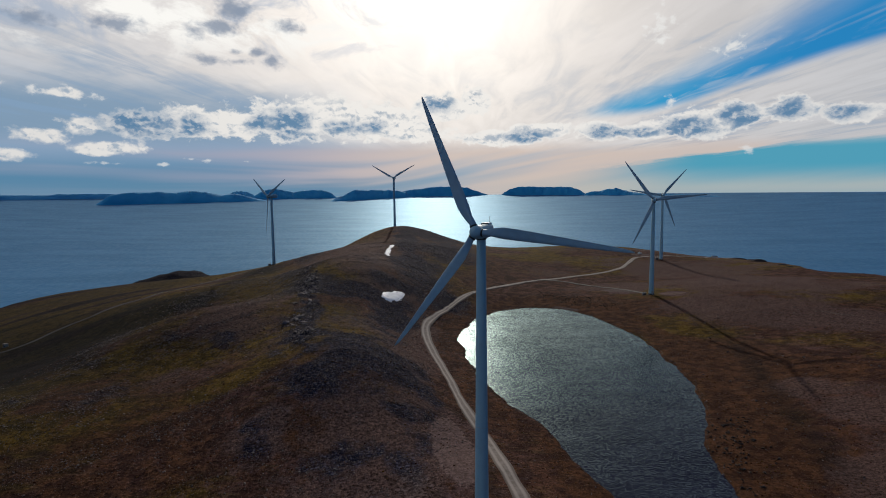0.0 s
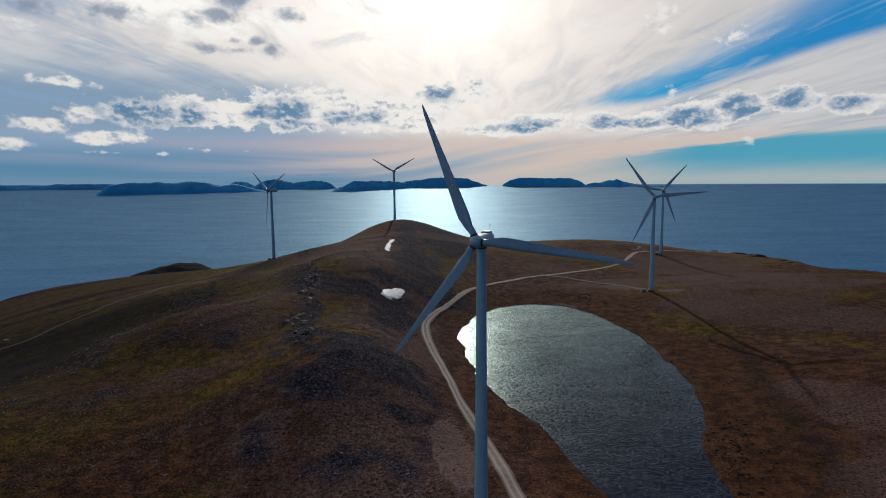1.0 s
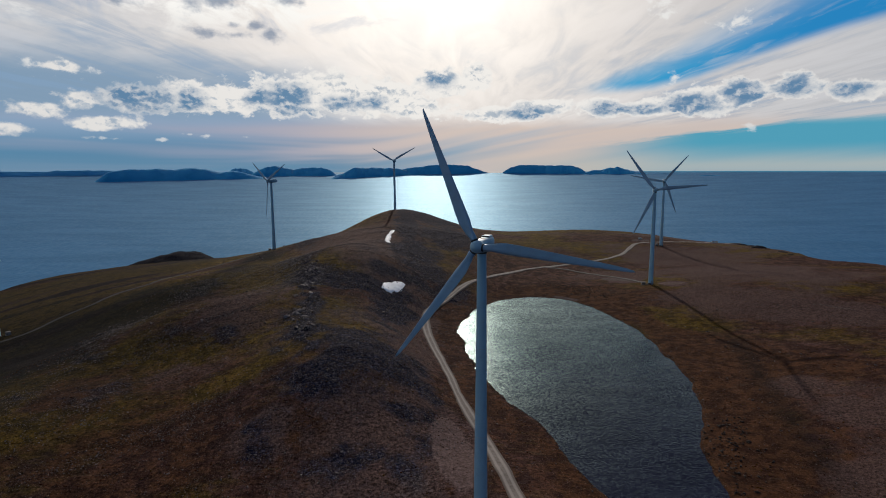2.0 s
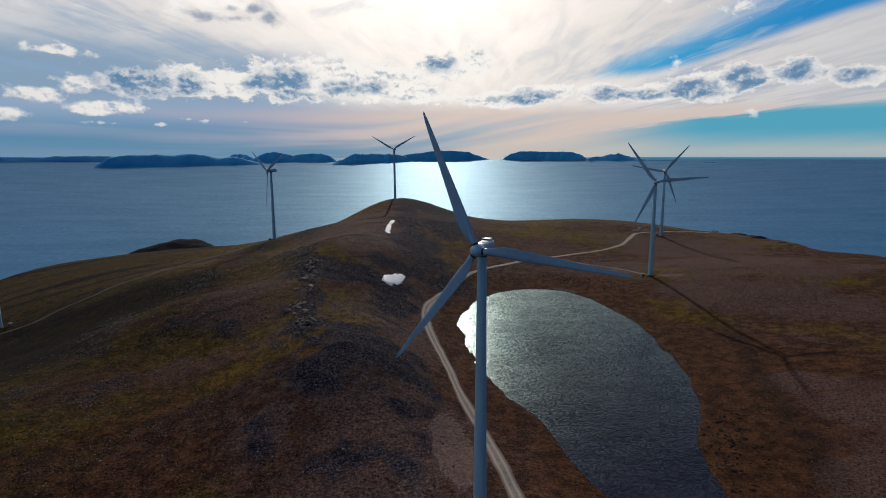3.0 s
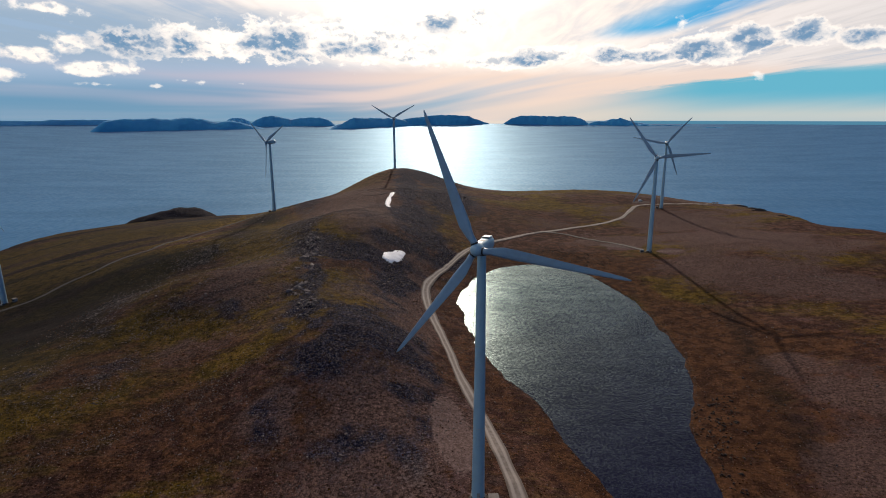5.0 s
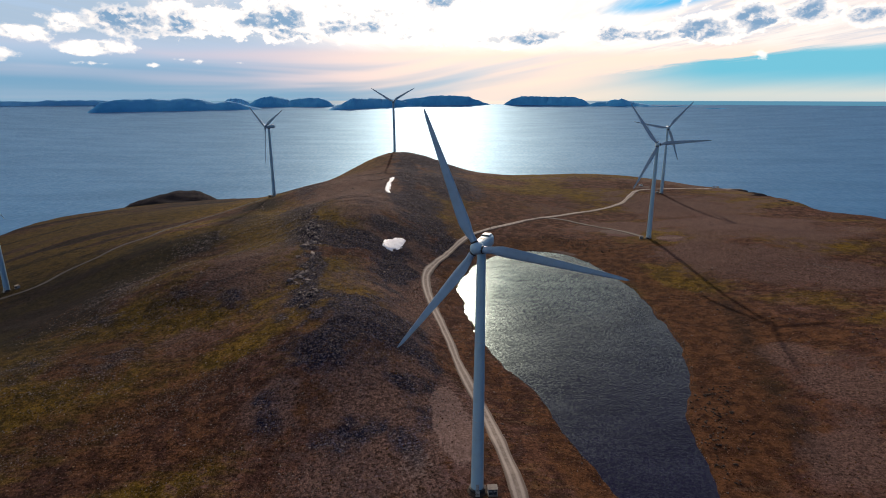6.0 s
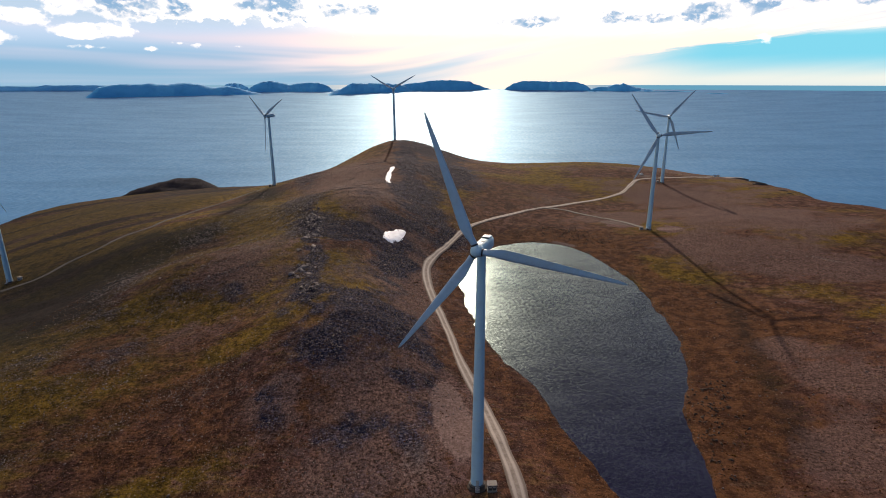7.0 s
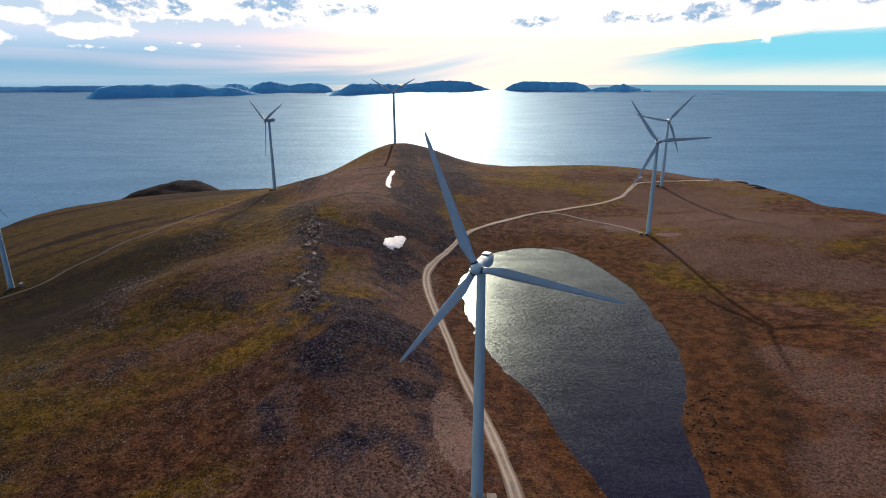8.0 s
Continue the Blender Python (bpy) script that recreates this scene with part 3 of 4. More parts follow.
def worn(name, color, roughness, dirt=(0.3, 0.28, 0.25), amount=0.35, scale=0.5, metallic=0.0, bump=0.02):
    mt, nt, b = material(name, roughness, metallic)
    p = node(nt, "ShaderNodeTexCoord").outputs["Object"]
    a, c = noise_tex(nt, p, scale, 6, 0.65), noise_tex(nt, p, scale * 14, 4, 0.6)
    col = blend(nt, calc(nt, "MULTIPLY", step(nt, a, 0.45, 0.75), amount), color, dirt)
    col = blend(nt, calc(nt, "MULTIPLY", step(nt, c, 0.5, 0.8), amount * 0.6), col, dirt)
    nt.links.new(col, b.inputs["Base Color"])
    nt.links.new(step(nt, a, 0.3, 0.7, roughness * 0.85, min(1.0, roughness * 1.2)), b.inputs["Roughness"])
    if bump:
        relief(nt, b, c, bump, 0.4)
    return mt


def road_material(name="gravel_road", tone=1.0):
    mt, nt, b = material(name, 0.95)
    shade = lambda *c: tuple(v * tone for v in c)
    p = place(nt)
    u = calc(nt, "ABSOLUTE", node(nt, "ShaderNodeSeparateXYZ", {0: node(nt, "ShaderNodeUVMap", uv_map="across").outputs[0]}).outputs[0])
    n1, n2 = noise_tex(nt, p, 0.5, 5, 0.7), noise_tex(nt, p, 4.0, 3, 0.7)
    col = blend(nt, step(nt, n1, 0.35, 0.65), shade(0.14, 0.11, 0.09), shade(0.22, 0.18, 0.155))
    wheel = calc(nt, "MULTIPLY", step(nt, u, 0.2, 0.42), step(nt, u, 0.85, 0.6))
    col = blend(nt, calc(nt, "MULTIPLY", wheel, 0.75), col, shade(0.34, 0.29, 0.255))
    edge = step(nt, calc(nt, "ADD", u, calc(nt, "MULTIPLY", calc(nt, "SUBTRACT", n1, 0.5), 0.8)), 0.75, 1.0)
    col = blend(nt, calc(nt, "MULTIPLY", edge, 0.8), col, shade(0.10, 0.072, 0.055))
    col = blend(nt, calc(nt, "MULTIPLY", step(nt, n2, 0.55, 0.75), 0.4), col, shade(0.12, 0.10, 0.09))
    nt.links.new(col, b.inputs["Base Color"])
    relief(nt, b, n2, 0.15, 0.6)
    return mt


def stone_material(name="lichen_stone", single=False, tone=1.0):
    mt, nt, b = material(name, 0.9)
    p = place(nt)
    rnd = node(nt, "ShaderNodeObjectInfo").outputs["Random"] if single else node(nt, "ShaderNodeNewGeometry").outputs["Random Per Island"]
    n1 = noise_tex(nt, p, 2.5, 5, 0.7)
    col = blend(nt, rnd, tuple(tone * v for v in (0.026, 0.022, 0.026)), tuple(tone * v for v in (0.14, 0.11, 0.10)))
    col = blend(nt, step(nt, n1, 0.5, 0.7), col, (0.05, 0.034, 0.02))
    nt.links.new(col, b.inputs["Base Color"])
    relief(nt, b, n1, 0.2, 0.6)
    return mt


M_GROUND = ground_material()
M_SEA = water_material("sea_water", (0.001, 0.088, 0.226), 0.44, [(0.012, 6.0, 0.35), (0.09, 2.6, 0.8)], (0.064, 0.23), 1.33, (0.57, 0.81, 0.98))
M_LAKE = water_material("lake_water", (0.011, 0.0105, 0.029), 0.235, [(1.5, 0.12, 0.45)], (0.0, 0.70), 1.33, (0.76, 0.99, 1.0), 1.2)
M_ROAD = road_material()
M_TRACK = road_material("earth_track", 0.42)
M_PATH = road_material("worn_path", 0.11)
M_STONE = stone_material(tone=1.25)
M_BOULDER_RUBBLE = stone_material("outcrop_stone", False, 1.5)
M_LEDGE = stone_material("dark_ledge_rock", True, 0.45)
M_BOULDER = stone_material("boulder_stone", True, 1.5)
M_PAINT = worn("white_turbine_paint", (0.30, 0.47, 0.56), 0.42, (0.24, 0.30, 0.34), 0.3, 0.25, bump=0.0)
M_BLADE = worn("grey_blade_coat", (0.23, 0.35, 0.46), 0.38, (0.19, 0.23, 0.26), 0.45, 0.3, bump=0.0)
M_DARK = worn("black_seal", (0.02, 0.022, 0.025), 0.6, (0.06, 0.05, 0.045), 0.4, 2.0)
M_STEEL = worn("galvanised_steel", (0.42, 0.43, 0.44), 0.45, (0.22, 0.18, 0.15), 0.4, 1.5, 0.7)
M_CONCRETE = worn("weathered_concrete", (0.20, 0.175, 0.155), 0.9, (0.08, 0.065, 0.055), 0.6, 0.8, bump=0.05)
M_KIOSK = worn("grey_kiosk_paint", (0.34, 0.33, 0.31), 0.6, (0.16, 0.13, 0.10), 0.5, 1.2)
M_SNOW = worn("old_snow", (0.84, 0.86, 0.90), 0.7, (0.55, 0.52, 0.50), 0.4, 0.25, bump=0.15)
# the blue haze of distance is mixed into the islands' base colours
M_ISLE = worn("hazed_island_rock", (0.030, 0.31, 0.58), 1.0, (0.018, 0.24, 0.46), 0.6, 0.012, bump=0.0)
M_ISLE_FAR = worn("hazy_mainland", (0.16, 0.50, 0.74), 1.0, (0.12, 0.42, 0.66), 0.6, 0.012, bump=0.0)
M_TUFT = worn("dark_peat_tussock", (0.030, 0.020, 0.014), 1.0, (0.06, 0.035, 0.018), 0.6, 1.5, bump=0.1)
M_WHITE = worn("white_vehicle_paint", (0.78, 0.78, 0.77), 0.35, (0.4, 0.36, 0.32), 0.3, 1.0)
M_GLASS = worn("dark_window_glass", (0.02, 0.025, 0.03), 0.08, (0.03, 0.03, 0.03), 0.2, 1.0)
M_TIMBER = worn("weathered_timber", (0.17, 0.13, 0.10), 0.85, (0.07, 0.055, 0.045), 0.6, 1.5)


# ---------------------------------------------------------------- building help
def link_mesh(name, bm, mat, parent=None, smooth=False):
    me = bpy.data.meshes.new(name)
    bm.to_mesh(me)
    bm.free()
    me.materials.append(mat)
    if smooth:
        me.polygons.foreach_set("use_smooth", [True] * len(me.polygons))
    ob = new(name, me)
    ob.parent = parent
    return ob


def part(name, bm, mat, parent, label="", smooth=False):
    return tagged(link_mesh(name, bm, mat, parent, smooth), label)


def box(bm, sx, sy, sz, m=Matrix(), bevel=0.0):
    r = bmesh.ops.create_cube(bm, size=1.0, matrix=m @ Matrix.Diagonal((sx, sy, sz, 1)))
    if bevel:
        es = list({e for v in r["verts"] for e in v.link_edges})
        bmesh.ops.bevel(bm, geom=es, offset=bevel, segments=2, profile=0.5, affect="EDGES")
    return bm


def lathe(bm, rings, seg=24, m=Matrix(), cap=True):
    """Rings of (radius, height) round z."""
    rows = []
    for r, z in rings:
        rows.append([bm.verts.new(m @ Vector((r * math.cos(2 * math.pi * k / seg), r * math.sin(2 * math.pi * k / seg), z))) for k in range(seg)])
    for a, b in zip(rows, rows[1:]):
        for k in range(seg):
            bm.faces.new((a[k], a[(k + 1) % seg], b[(k + 1) % seg], b[k]))
    if cap:
        bm.faces.new(rows[0][::-1]), bm.faces.new(rows[-1])
    return bm


def grid_mesh(name, xs, ys, zs, mat, smooth=True):
    """A sheet over the rows xs, ys (2D arrays) with heights zs."""
    h, w = xs.shape
    co = np.stack([xs, ys, zs], -1).reshape(-1, 3)
    i = np.arange(h * w).reshape(h, w)
    q = np.stack([i[:-1, :-1], i[:-1, 1:], i[1:, 1:], i[1:, :-1]], -1).reshape(-1, 4)
    e1, e2 = co[q[:, 1]] - co[q[:, 0]], co[q[:, 3]] - co[q[:, 0]]
    if (e1[:, 0] * e2[:, 1] - e1[:, 1] * e2[:, 0]).sum() < 0:      # faces look up
        q = q[:, ::-1].copy()
    me = bpy.data.meshes.new(name)
    me.vertices.add(len(co))
    me.vertices.foreach_set("co", co.ravel())
    me.loops.add(q.size)
    me.loops.foreach_set("vertex_index", q.ravel())
    me.polygons.add(len(q))
    me.polygons.foreach_set("loop_start", np.arange(len(q)) * 4)
    me.polygons.foreach_set("use_smooth", np.full(len(q), smooth))
    me.update(calc_edges=True)
    me.materials.append(mat)
    return new(name, me)


def level(x, y):
    return float(height(np.array([x]), np.array([y]))[0])


# ---------------------------------------------------------------- the ground
def spline(points, spacing=2.0):
    """Evenly stepped curve through plan points."""
    p = np.array([points[0], *points, points[-1]], float)
    out = []
    for a, b, c, d in zip(p, p[1:], p[2:], p[3:]):
        n = max(2, int(np.hypot(*(c - b)) / spacing))
        for f in np.arange(n) / n:
            out.append(0.5 * (2 * b + (c - a) * f + (2 * a - 5 * b + 4 * c - d) * f ** 2 + (3 * b - a - 3 * c + d) * f ** 3))
    out = np.array(out + [p[-1]])
    w = int(8 / spacing)
    pad = np.concatenate([np.repeat(out[:1], w, 0), out, np.repeat(out[-1:], w, 0)])
    return np.stack([np.convolve(pad[:, k], np.ones(2 * w + 1) / (2 * w + 1), "valid") for k in (0, 1)], -1)


ROAD = spline([(17, -60), (14.6, -20), (12.9, 2), (11.8, 12), (9.3, 27), (6.4, 46), (0.4, 71), (-4.2, 92), (-8.8, 121), (-16.6, 161), (-21.4, 186), (-23.8, 210), (-23, 226), (-18.8, 244),
               (-10, 269), (1, 302), (12, 328), (27, 348), (50, 374), (82.4, 406.6), (116, 431), (151, 452), (175, 470), (192, 486), (213, 523), (232, 556), (252, 567), (268, 574), (300, 590), (340, 628), (378, 662)])
BRANCH = spline([(78, 404), (94, 413), (111.5, 408), (133, 382), (146, 367), (157, 345), (163, 328)])
TRACK = spline([(-350, 225), (-335, 234), (-316, 244), (-306.8, 266.2), (-293.1, 282), (-284.4, 309.2), (-270.5, 330), (-270, 361.8), (-261, 404.2), (-239.8, 456.2), (-219, 494)])


def away(x, y, line):
    """Distance in plan from a curve."""
    best = np.full(x.shape, 1e9)
    for a in line[::2]:
        best = np.minimum(best, (x - a[0]) ** 2 + (y - a[1]) ** 2)
    return np.sqrt(best)


def make_ground():
    xs = np.concatenate([np.arange(-780, -260, 5.0), np.arange(-260, 290, 2.0), np.arange(290, 661, 5.0)])
    ys = np.concatenate([np.arange(-560, -20, 12.0), np.arange(-20, 330, 2.0), np.arange(330, 780, 3.5), np.arange(780, 1180, 8.0)])
    X, Y = np.meshgrid(xs, ys)
    Z = height(X, Y)
    ob = tagged(grid_mesh("ground", X, Y, Z, M_GROUND), "brown and olive tundra of heath, grass and scree on a sea headland", "ground", kind="structure")
    stony = np.clip(scree(X, Y) + 0.7 * crag(X, Y), 0, 1)
    ridge = np.exp(-((X - np.interp(Y, [0, 150, 300, 500, 700], [-38, -52, -72, -80, -60])) / 34) ** 2) * np.clip((740 - Y) / 60, 0, 1)
    stony = np.clip(stony * np.interp(Y, [280, 380], [1.0, 1.4]) + 0.24 * ridge * (1 + rough(X, Y, 20, 36, 3)), 0, 1) * (1 - 0.9 * np.exp(-((X + 7) / 9) ** 2 - ((Y - 36) / 28) ** 2))
    stony = stony * np.interp(X, [-140, -80], [0.5, 1.0]) * np.interp(Y, [20, 90], [0.7, 1.0])
    stony = np.maximum(stony, np.exp(-((X + 552) / 150) ** 2 - ((Y - 998) / 100) ** 2))
    n = rough(X, Y, 90, 21)
    along, over = 0.80 * X + 0.6 * Y, -0.6 * X + 0.80 * Y
    olive, red, lilac, trough_shade = spots(X, Y, OLIVE), spots(X, Y, RUST), spots(X, Y, MAUVE), spots(X, Y, SHADED_TROUGH)
    bands = rough(along * 0.16, over, 26, 61) * np.clip((-150 - X) / 60, 0, 1)
    far = np.clip((Y - 240) / 60, 0, 1) * np.clip((X + 10) / 40, 0, 1)
    d = shore(X, Y)
    grassy = 0.10 + 0.30 * n + 0.85 * olive + 0.25 * np.clip((-90 - X) / 60, 0, 1) - 0.55 * red - 0.4 * lilac + 1.0 * bands
    grassy = grassy + 0.9 * far * rough(X * 0.6, Y, 56, 67) + 0.45 * rough(X * 0.2, Y, 26, 65) * np.clip((X - 120) / 40, 0, 1)
    grassy = grassy + 0.9 * np.exp(-((Y - np.interp(X, [-489, -441, -356, -250], [478, 499, 538, 560])) / 34) ** 2) * (X < -230)
    grassy = grassy + 0.8 * np.exp(-((d - 2.0) / 2.2) ** 2) * np.clip((X - 60) / 30, 0, 1)
    west = np.clip((-55 - X) / 40, 0, 1) * (Y < 330)
    grassy = grassy + west * (np.interp(Y, [90, 190], [0.42, 0.26]) + 0.55 * rough(along * 0.4, over, 20, 73))
    dry = 0.12 + 0.25 * rough(X, Y, 50, 31) + 0.35 * lilac
    dry = dry + 2.2 * np.exp(-((X + 7) / 7) ** 2 - ((Y - 36) / 24) ** 2)                       # bare crane stand by the near turbine
    dry = dry + 1.8 * np.exp(-((X - 150) / 14) ** 2 - ((Y - 345) / 12) ** 2) + 1.6 * np.exp(-((X - 182) / 9) ** 2 - ((Y - 314) / 9) ** 2)
    dry = dry + 0.6 * np.exp(-((X - 245) / 16) ** 2 - ((Y - 580) / 12) ** 2) - 0.6 * np.exp(-(np.maximum(d, 0) / 14) ** 2)
    # bare stands of gravel
    def stand(x, y, long, wide, turn):
        c, s = math.cos(radians(turn)), math.sin(radians(turn))
        u, v = (X - x) * c + (Y - y) * s, -(X - x) * s + (Y - y) * c
        return np.clip(2.2 - 1.6 * np.hypot(u / long, v / wide) ** 2, 0, 1)
    pink = stand(-7.5, 38, 27, 7.5, 97) + 0.7 * stand(181, 315, 11, 6, -20)
    grey = 0.8 * stand(88, 297, 13, 3.5, -42) + 0.6 * stand(252, 219, 14, 2.5, -48) + stand(148, 352, 17, 8, -40) + stand(247, 583, 14, 7, 25) + 0.6 * np.exp(-((X + 20) / 9) ** 2 - ((Y - 10) / 16) ** 2)
    # mauve gravelly heath, and rust-red bog grass round the tarn
    mauve = 1.1 * lilac + 0.45 * np.exp(-((X - np.interp(Y, [0, 150, 300, 500], [-35, -50, -72, -72])) / 40) ** 2) * np.clip((740 - Y) / 120, 0, 1)
    mauve = mauve + 0.4 * rough(along * 0.25, over, 40, 63) * np.clip((X + 120) / 40, 0, 1) + 0.7 * far * rough(X * 0.6, Y, 48, 66) + 0.5 * west * rough(along * 0.5, over, 26, 74)
    rusty = np.interp(X, [-60, 0], [0.42, 0.85]) * red + 0.78 * np.exp(-((d - 16) / 17) ** 2) * np.clip((X - 20) / 40, 0, 1) * (Y < 380) + 0.5 * np.exp(-((d - 9) / 10) ** 2) + 0.2 * rough(X, Y, 60, 64)
    rusty = rusty + 0.6 * np.clip(stand(-8.5, 38, 31, 10, 97) - 1.5 * pink, 0, 1) - 0.5 * olive
    mauve = mauve - 0.8 * rusty - 0.4 * olive - 0.15 * west
    bare = ob.data.color_attributes.new("bare", "FLOAT_COLOR", "POINT")
    bare.data.foreach_set("color", np.stack([np.clip(pink, 0, 1), np.clip(grey, 0, 1), np.clip(mauve, 0, 1), np.clip(rusty, 0, 1)], -1).astype(np.float32).ravel())
    # shade of the trough between track and stony slope, put into the colour
    damp_shade = 1.15 * trough_shade * (0.85 + 0.4 * rough(X, Y, 30, 71)) + 0.7 * np.clip(-bands - 0.1, 0, 1) * np.clip((Y - 200) / 60, 0, 1)
    # damp channel along the tarn's eastern bank
    damp_shade = damp_shade + 0.5 * np.exp(-((X - 3 * n - np.interp(Y, [0, 50, 98, 154, 210], [121, 130, 141, 156, 162])) / 6) ** 2) * np.clip((Y - 5) / 30, 0, 1) * np.clip((220 - Y) / 60, 0, 1)
    # western slope darkened by position
    damp_shade = damp_shade + 0.36 * np.clip((-105 - X) / 70, 0, 1) * np.clip((330 - Y) / 120, 0, 1) + 0.55 * np.clip((-240 - X) / 60, 0, 1)
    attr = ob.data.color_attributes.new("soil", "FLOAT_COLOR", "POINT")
    rgba = np.stack([np.clip(stony, 0, 1), np.clip(grassy, 0, 1), np.clip(dry, 0, 1), np.clip(damp_shade, 0, 1)], -1)
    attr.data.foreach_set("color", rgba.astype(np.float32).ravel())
    return ob


def make_lake():
    a = np.linspace(0, 2 * np.pi, 181)
    f = np.linspace(0.0, 1.0, 24)
    A, F = np.meshgrid(a, f)
    R = (ring(LAKE_REACH, A) + 5) * F
    return tagged(grid_mesh("lake", LAKE_X + R * np.cos(A), LAKE_Y + R * np.sin(A), np.full(A.shape, LAKE_LEVEL), M_LAKE), "dark rippled tarn glittering in the sun", "lake", kind="structure")


EYE_X, EYE_Y, FAR = -10.0, -152.0, 4900.0


def sea_height(r):
    """The sea climbs to the level of the true horizon, which lies too far off to be built at its distance."""
    return SEA_LEVEL + (60.0 - SEA_LEVEL) * (np.clip(np.asarray(r, float) - 1200, 0, None) / (FAR - 1200)) ** 2


def make_sea():
    a = np.linspace(0, 2 * np.pi, 193)
    r = np.concatenate([np.linspace(5, 1200, 12), np.linspace(1280, FAR, 60)])
    A, R = np.meshgrid(a, r)
    return tagged(grid_mesh("sea", EYE_X + R * np.sin(A), EYE_Y + R * np.cos(A), sea_height(R), M_SEA), "calm blue sea with a wide path of sun glitter", "sea", kind="structure")


def ribbon(name, line, width, mat, label, lift=0.32, wobble=0.2):
    t = np.gradient(line, axis=0)
    t /= np.hypot(t[:, 0], t[:, 1])[:, None]
    side = np.stack([t[:, 1], -t[:, 0]], -1)
    across = np.array([-1.25, -1.0, -0.62, -0.3, 0.0, 0.3, 0.62, 1.0, 1.25])
    crown = np.array([-0.55, 0.0, -0.04, 0.03, 0.07, 0.03, -0.04, 0.0, -0.55])
    wide = width / 2 * (1 + wobble * rough(line[:, 0], line[:, 1], 18, 41))
    X = line[:, 0:1] + side[:, 0:1] * across * wide[:, None]
    Y = line[:, 1:2] + side[:, 1:2] * across * wide[:, None]
    mid = height(X, Y)
    Z = 0.5 * mid + 0.5 * mid[:, 4:5] + lift + crown
    Z = np.maximum(Z, mid + 0.14 + np.minimum(crown, 0))
    ob = grid_mesh(name, X, Y, Z, mat)
    uv = ob.data.uv_layers.new(name="across")
    u = np.broadcast_to(across, X.shape).ravel()
    idx = np.empty(len(ob.data.loops), np.int32)
    ob.data.loops.foreach_get("vertex_index", idx)
    uv.data.foreach_set("uv", np.stack([u[idx], np.zeros(len(idx))], -1).ravel())
    return tagged(ob, label, "road", kind="structure")


make_ground()
make_lake()
make_sea()
ribbon("road", ROAD, 4.7, M_ROAD, "pale gravel service road with two worn wheel tracks")
ribbon("road_branch", BRANCH, 3.6, M_TRACK, "narrow gravel spur to a turbine stand")
ribbon("track", TRACK, 3.4, M_PATH, "faint pair of wheel ruts over the grassy slope", 0.12)


# ---------------------------------------------------------------- far islands
def island(az0, az1, base, skyline, seed, mat, depth=260.0, label="distant blue-hazed rocky island with a flattish top"):
    """A long island between two bearings. base: its waterline at both ends, skyline: heights along it, evenly spaced, all in degrees from the level."""
    rs = np.linspace(2500, FAR - 20, 600)
    dip = np.degrees(np.arctan((112 - sea_height(rs)) / rs))
    u, v = np.meshgrid(np.linspace(0, 1, 150), np.linspace(0, 1, 18))
    foot = base[0] + (base[1] - base[0]) * u
    r = np.interp(-foot, dip[::-1], rs[::-1])
    a = np.radians(az0 + (az1 - az0) * u)
    R = r + np.minimum(depth, FAR + 40 - r) * v * (0.4 + 0.6 * np.sin(np.pi * u)) + 12 * rough(u * 30, v * 4, 3, seed) * np.sin(np.pi * u)
    line = np.interp(u, np.linspace(0, 1, len(skyline)), skyline) - foot
    prof = np.clip(line + 0.045 * rough(u * 60, v * 1.5, 3, seed, 5) * np.clip(line * 4, 0, 1), 0, None)
    shape = np.clip(np.minimum(v * 2.6, (1 - v) * 3) + 0.16 * rough(u * 40, v * 9, 3, seed + 5, 3) * np.sin(np.pi * v), 0, 1) ** 0.7
    # the shore runs up on the sea where it climbs
    Z = 0.3 * sea_height(R) + 0.7 * sea_height(r) - 3 + (R * np.radians(prof) + 3) * shape
    ob = grid_mesh("island", EYE_X + R * np.sin(a), EYE_Y + R * np.cos(a), Z, mat)
    return tagged(ob, label, "island", "islands along the horizon")


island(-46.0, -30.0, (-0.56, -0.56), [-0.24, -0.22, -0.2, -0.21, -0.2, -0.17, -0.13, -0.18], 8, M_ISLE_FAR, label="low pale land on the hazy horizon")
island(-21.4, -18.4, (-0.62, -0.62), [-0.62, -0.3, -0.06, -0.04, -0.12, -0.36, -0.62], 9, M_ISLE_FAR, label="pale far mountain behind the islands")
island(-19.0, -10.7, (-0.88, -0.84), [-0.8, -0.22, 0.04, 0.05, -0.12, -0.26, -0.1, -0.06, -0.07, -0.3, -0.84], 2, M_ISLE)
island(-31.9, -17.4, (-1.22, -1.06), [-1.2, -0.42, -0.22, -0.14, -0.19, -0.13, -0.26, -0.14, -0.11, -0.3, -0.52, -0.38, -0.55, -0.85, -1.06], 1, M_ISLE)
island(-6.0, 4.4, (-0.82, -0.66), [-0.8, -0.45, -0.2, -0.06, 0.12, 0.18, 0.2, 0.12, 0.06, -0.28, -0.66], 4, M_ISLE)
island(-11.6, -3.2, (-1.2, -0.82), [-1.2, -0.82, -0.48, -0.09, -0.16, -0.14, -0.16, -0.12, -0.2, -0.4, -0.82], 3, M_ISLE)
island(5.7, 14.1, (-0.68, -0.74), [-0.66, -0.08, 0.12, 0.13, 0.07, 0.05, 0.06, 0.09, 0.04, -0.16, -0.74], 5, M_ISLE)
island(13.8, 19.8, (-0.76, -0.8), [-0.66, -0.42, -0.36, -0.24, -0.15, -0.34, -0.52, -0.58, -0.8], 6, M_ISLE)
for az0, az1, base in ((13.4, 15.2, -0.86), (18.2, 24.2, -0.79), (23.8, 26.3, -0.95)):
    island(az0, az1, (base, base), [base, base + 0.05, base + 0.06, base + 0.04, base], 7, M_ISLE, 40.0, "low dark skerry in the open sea")


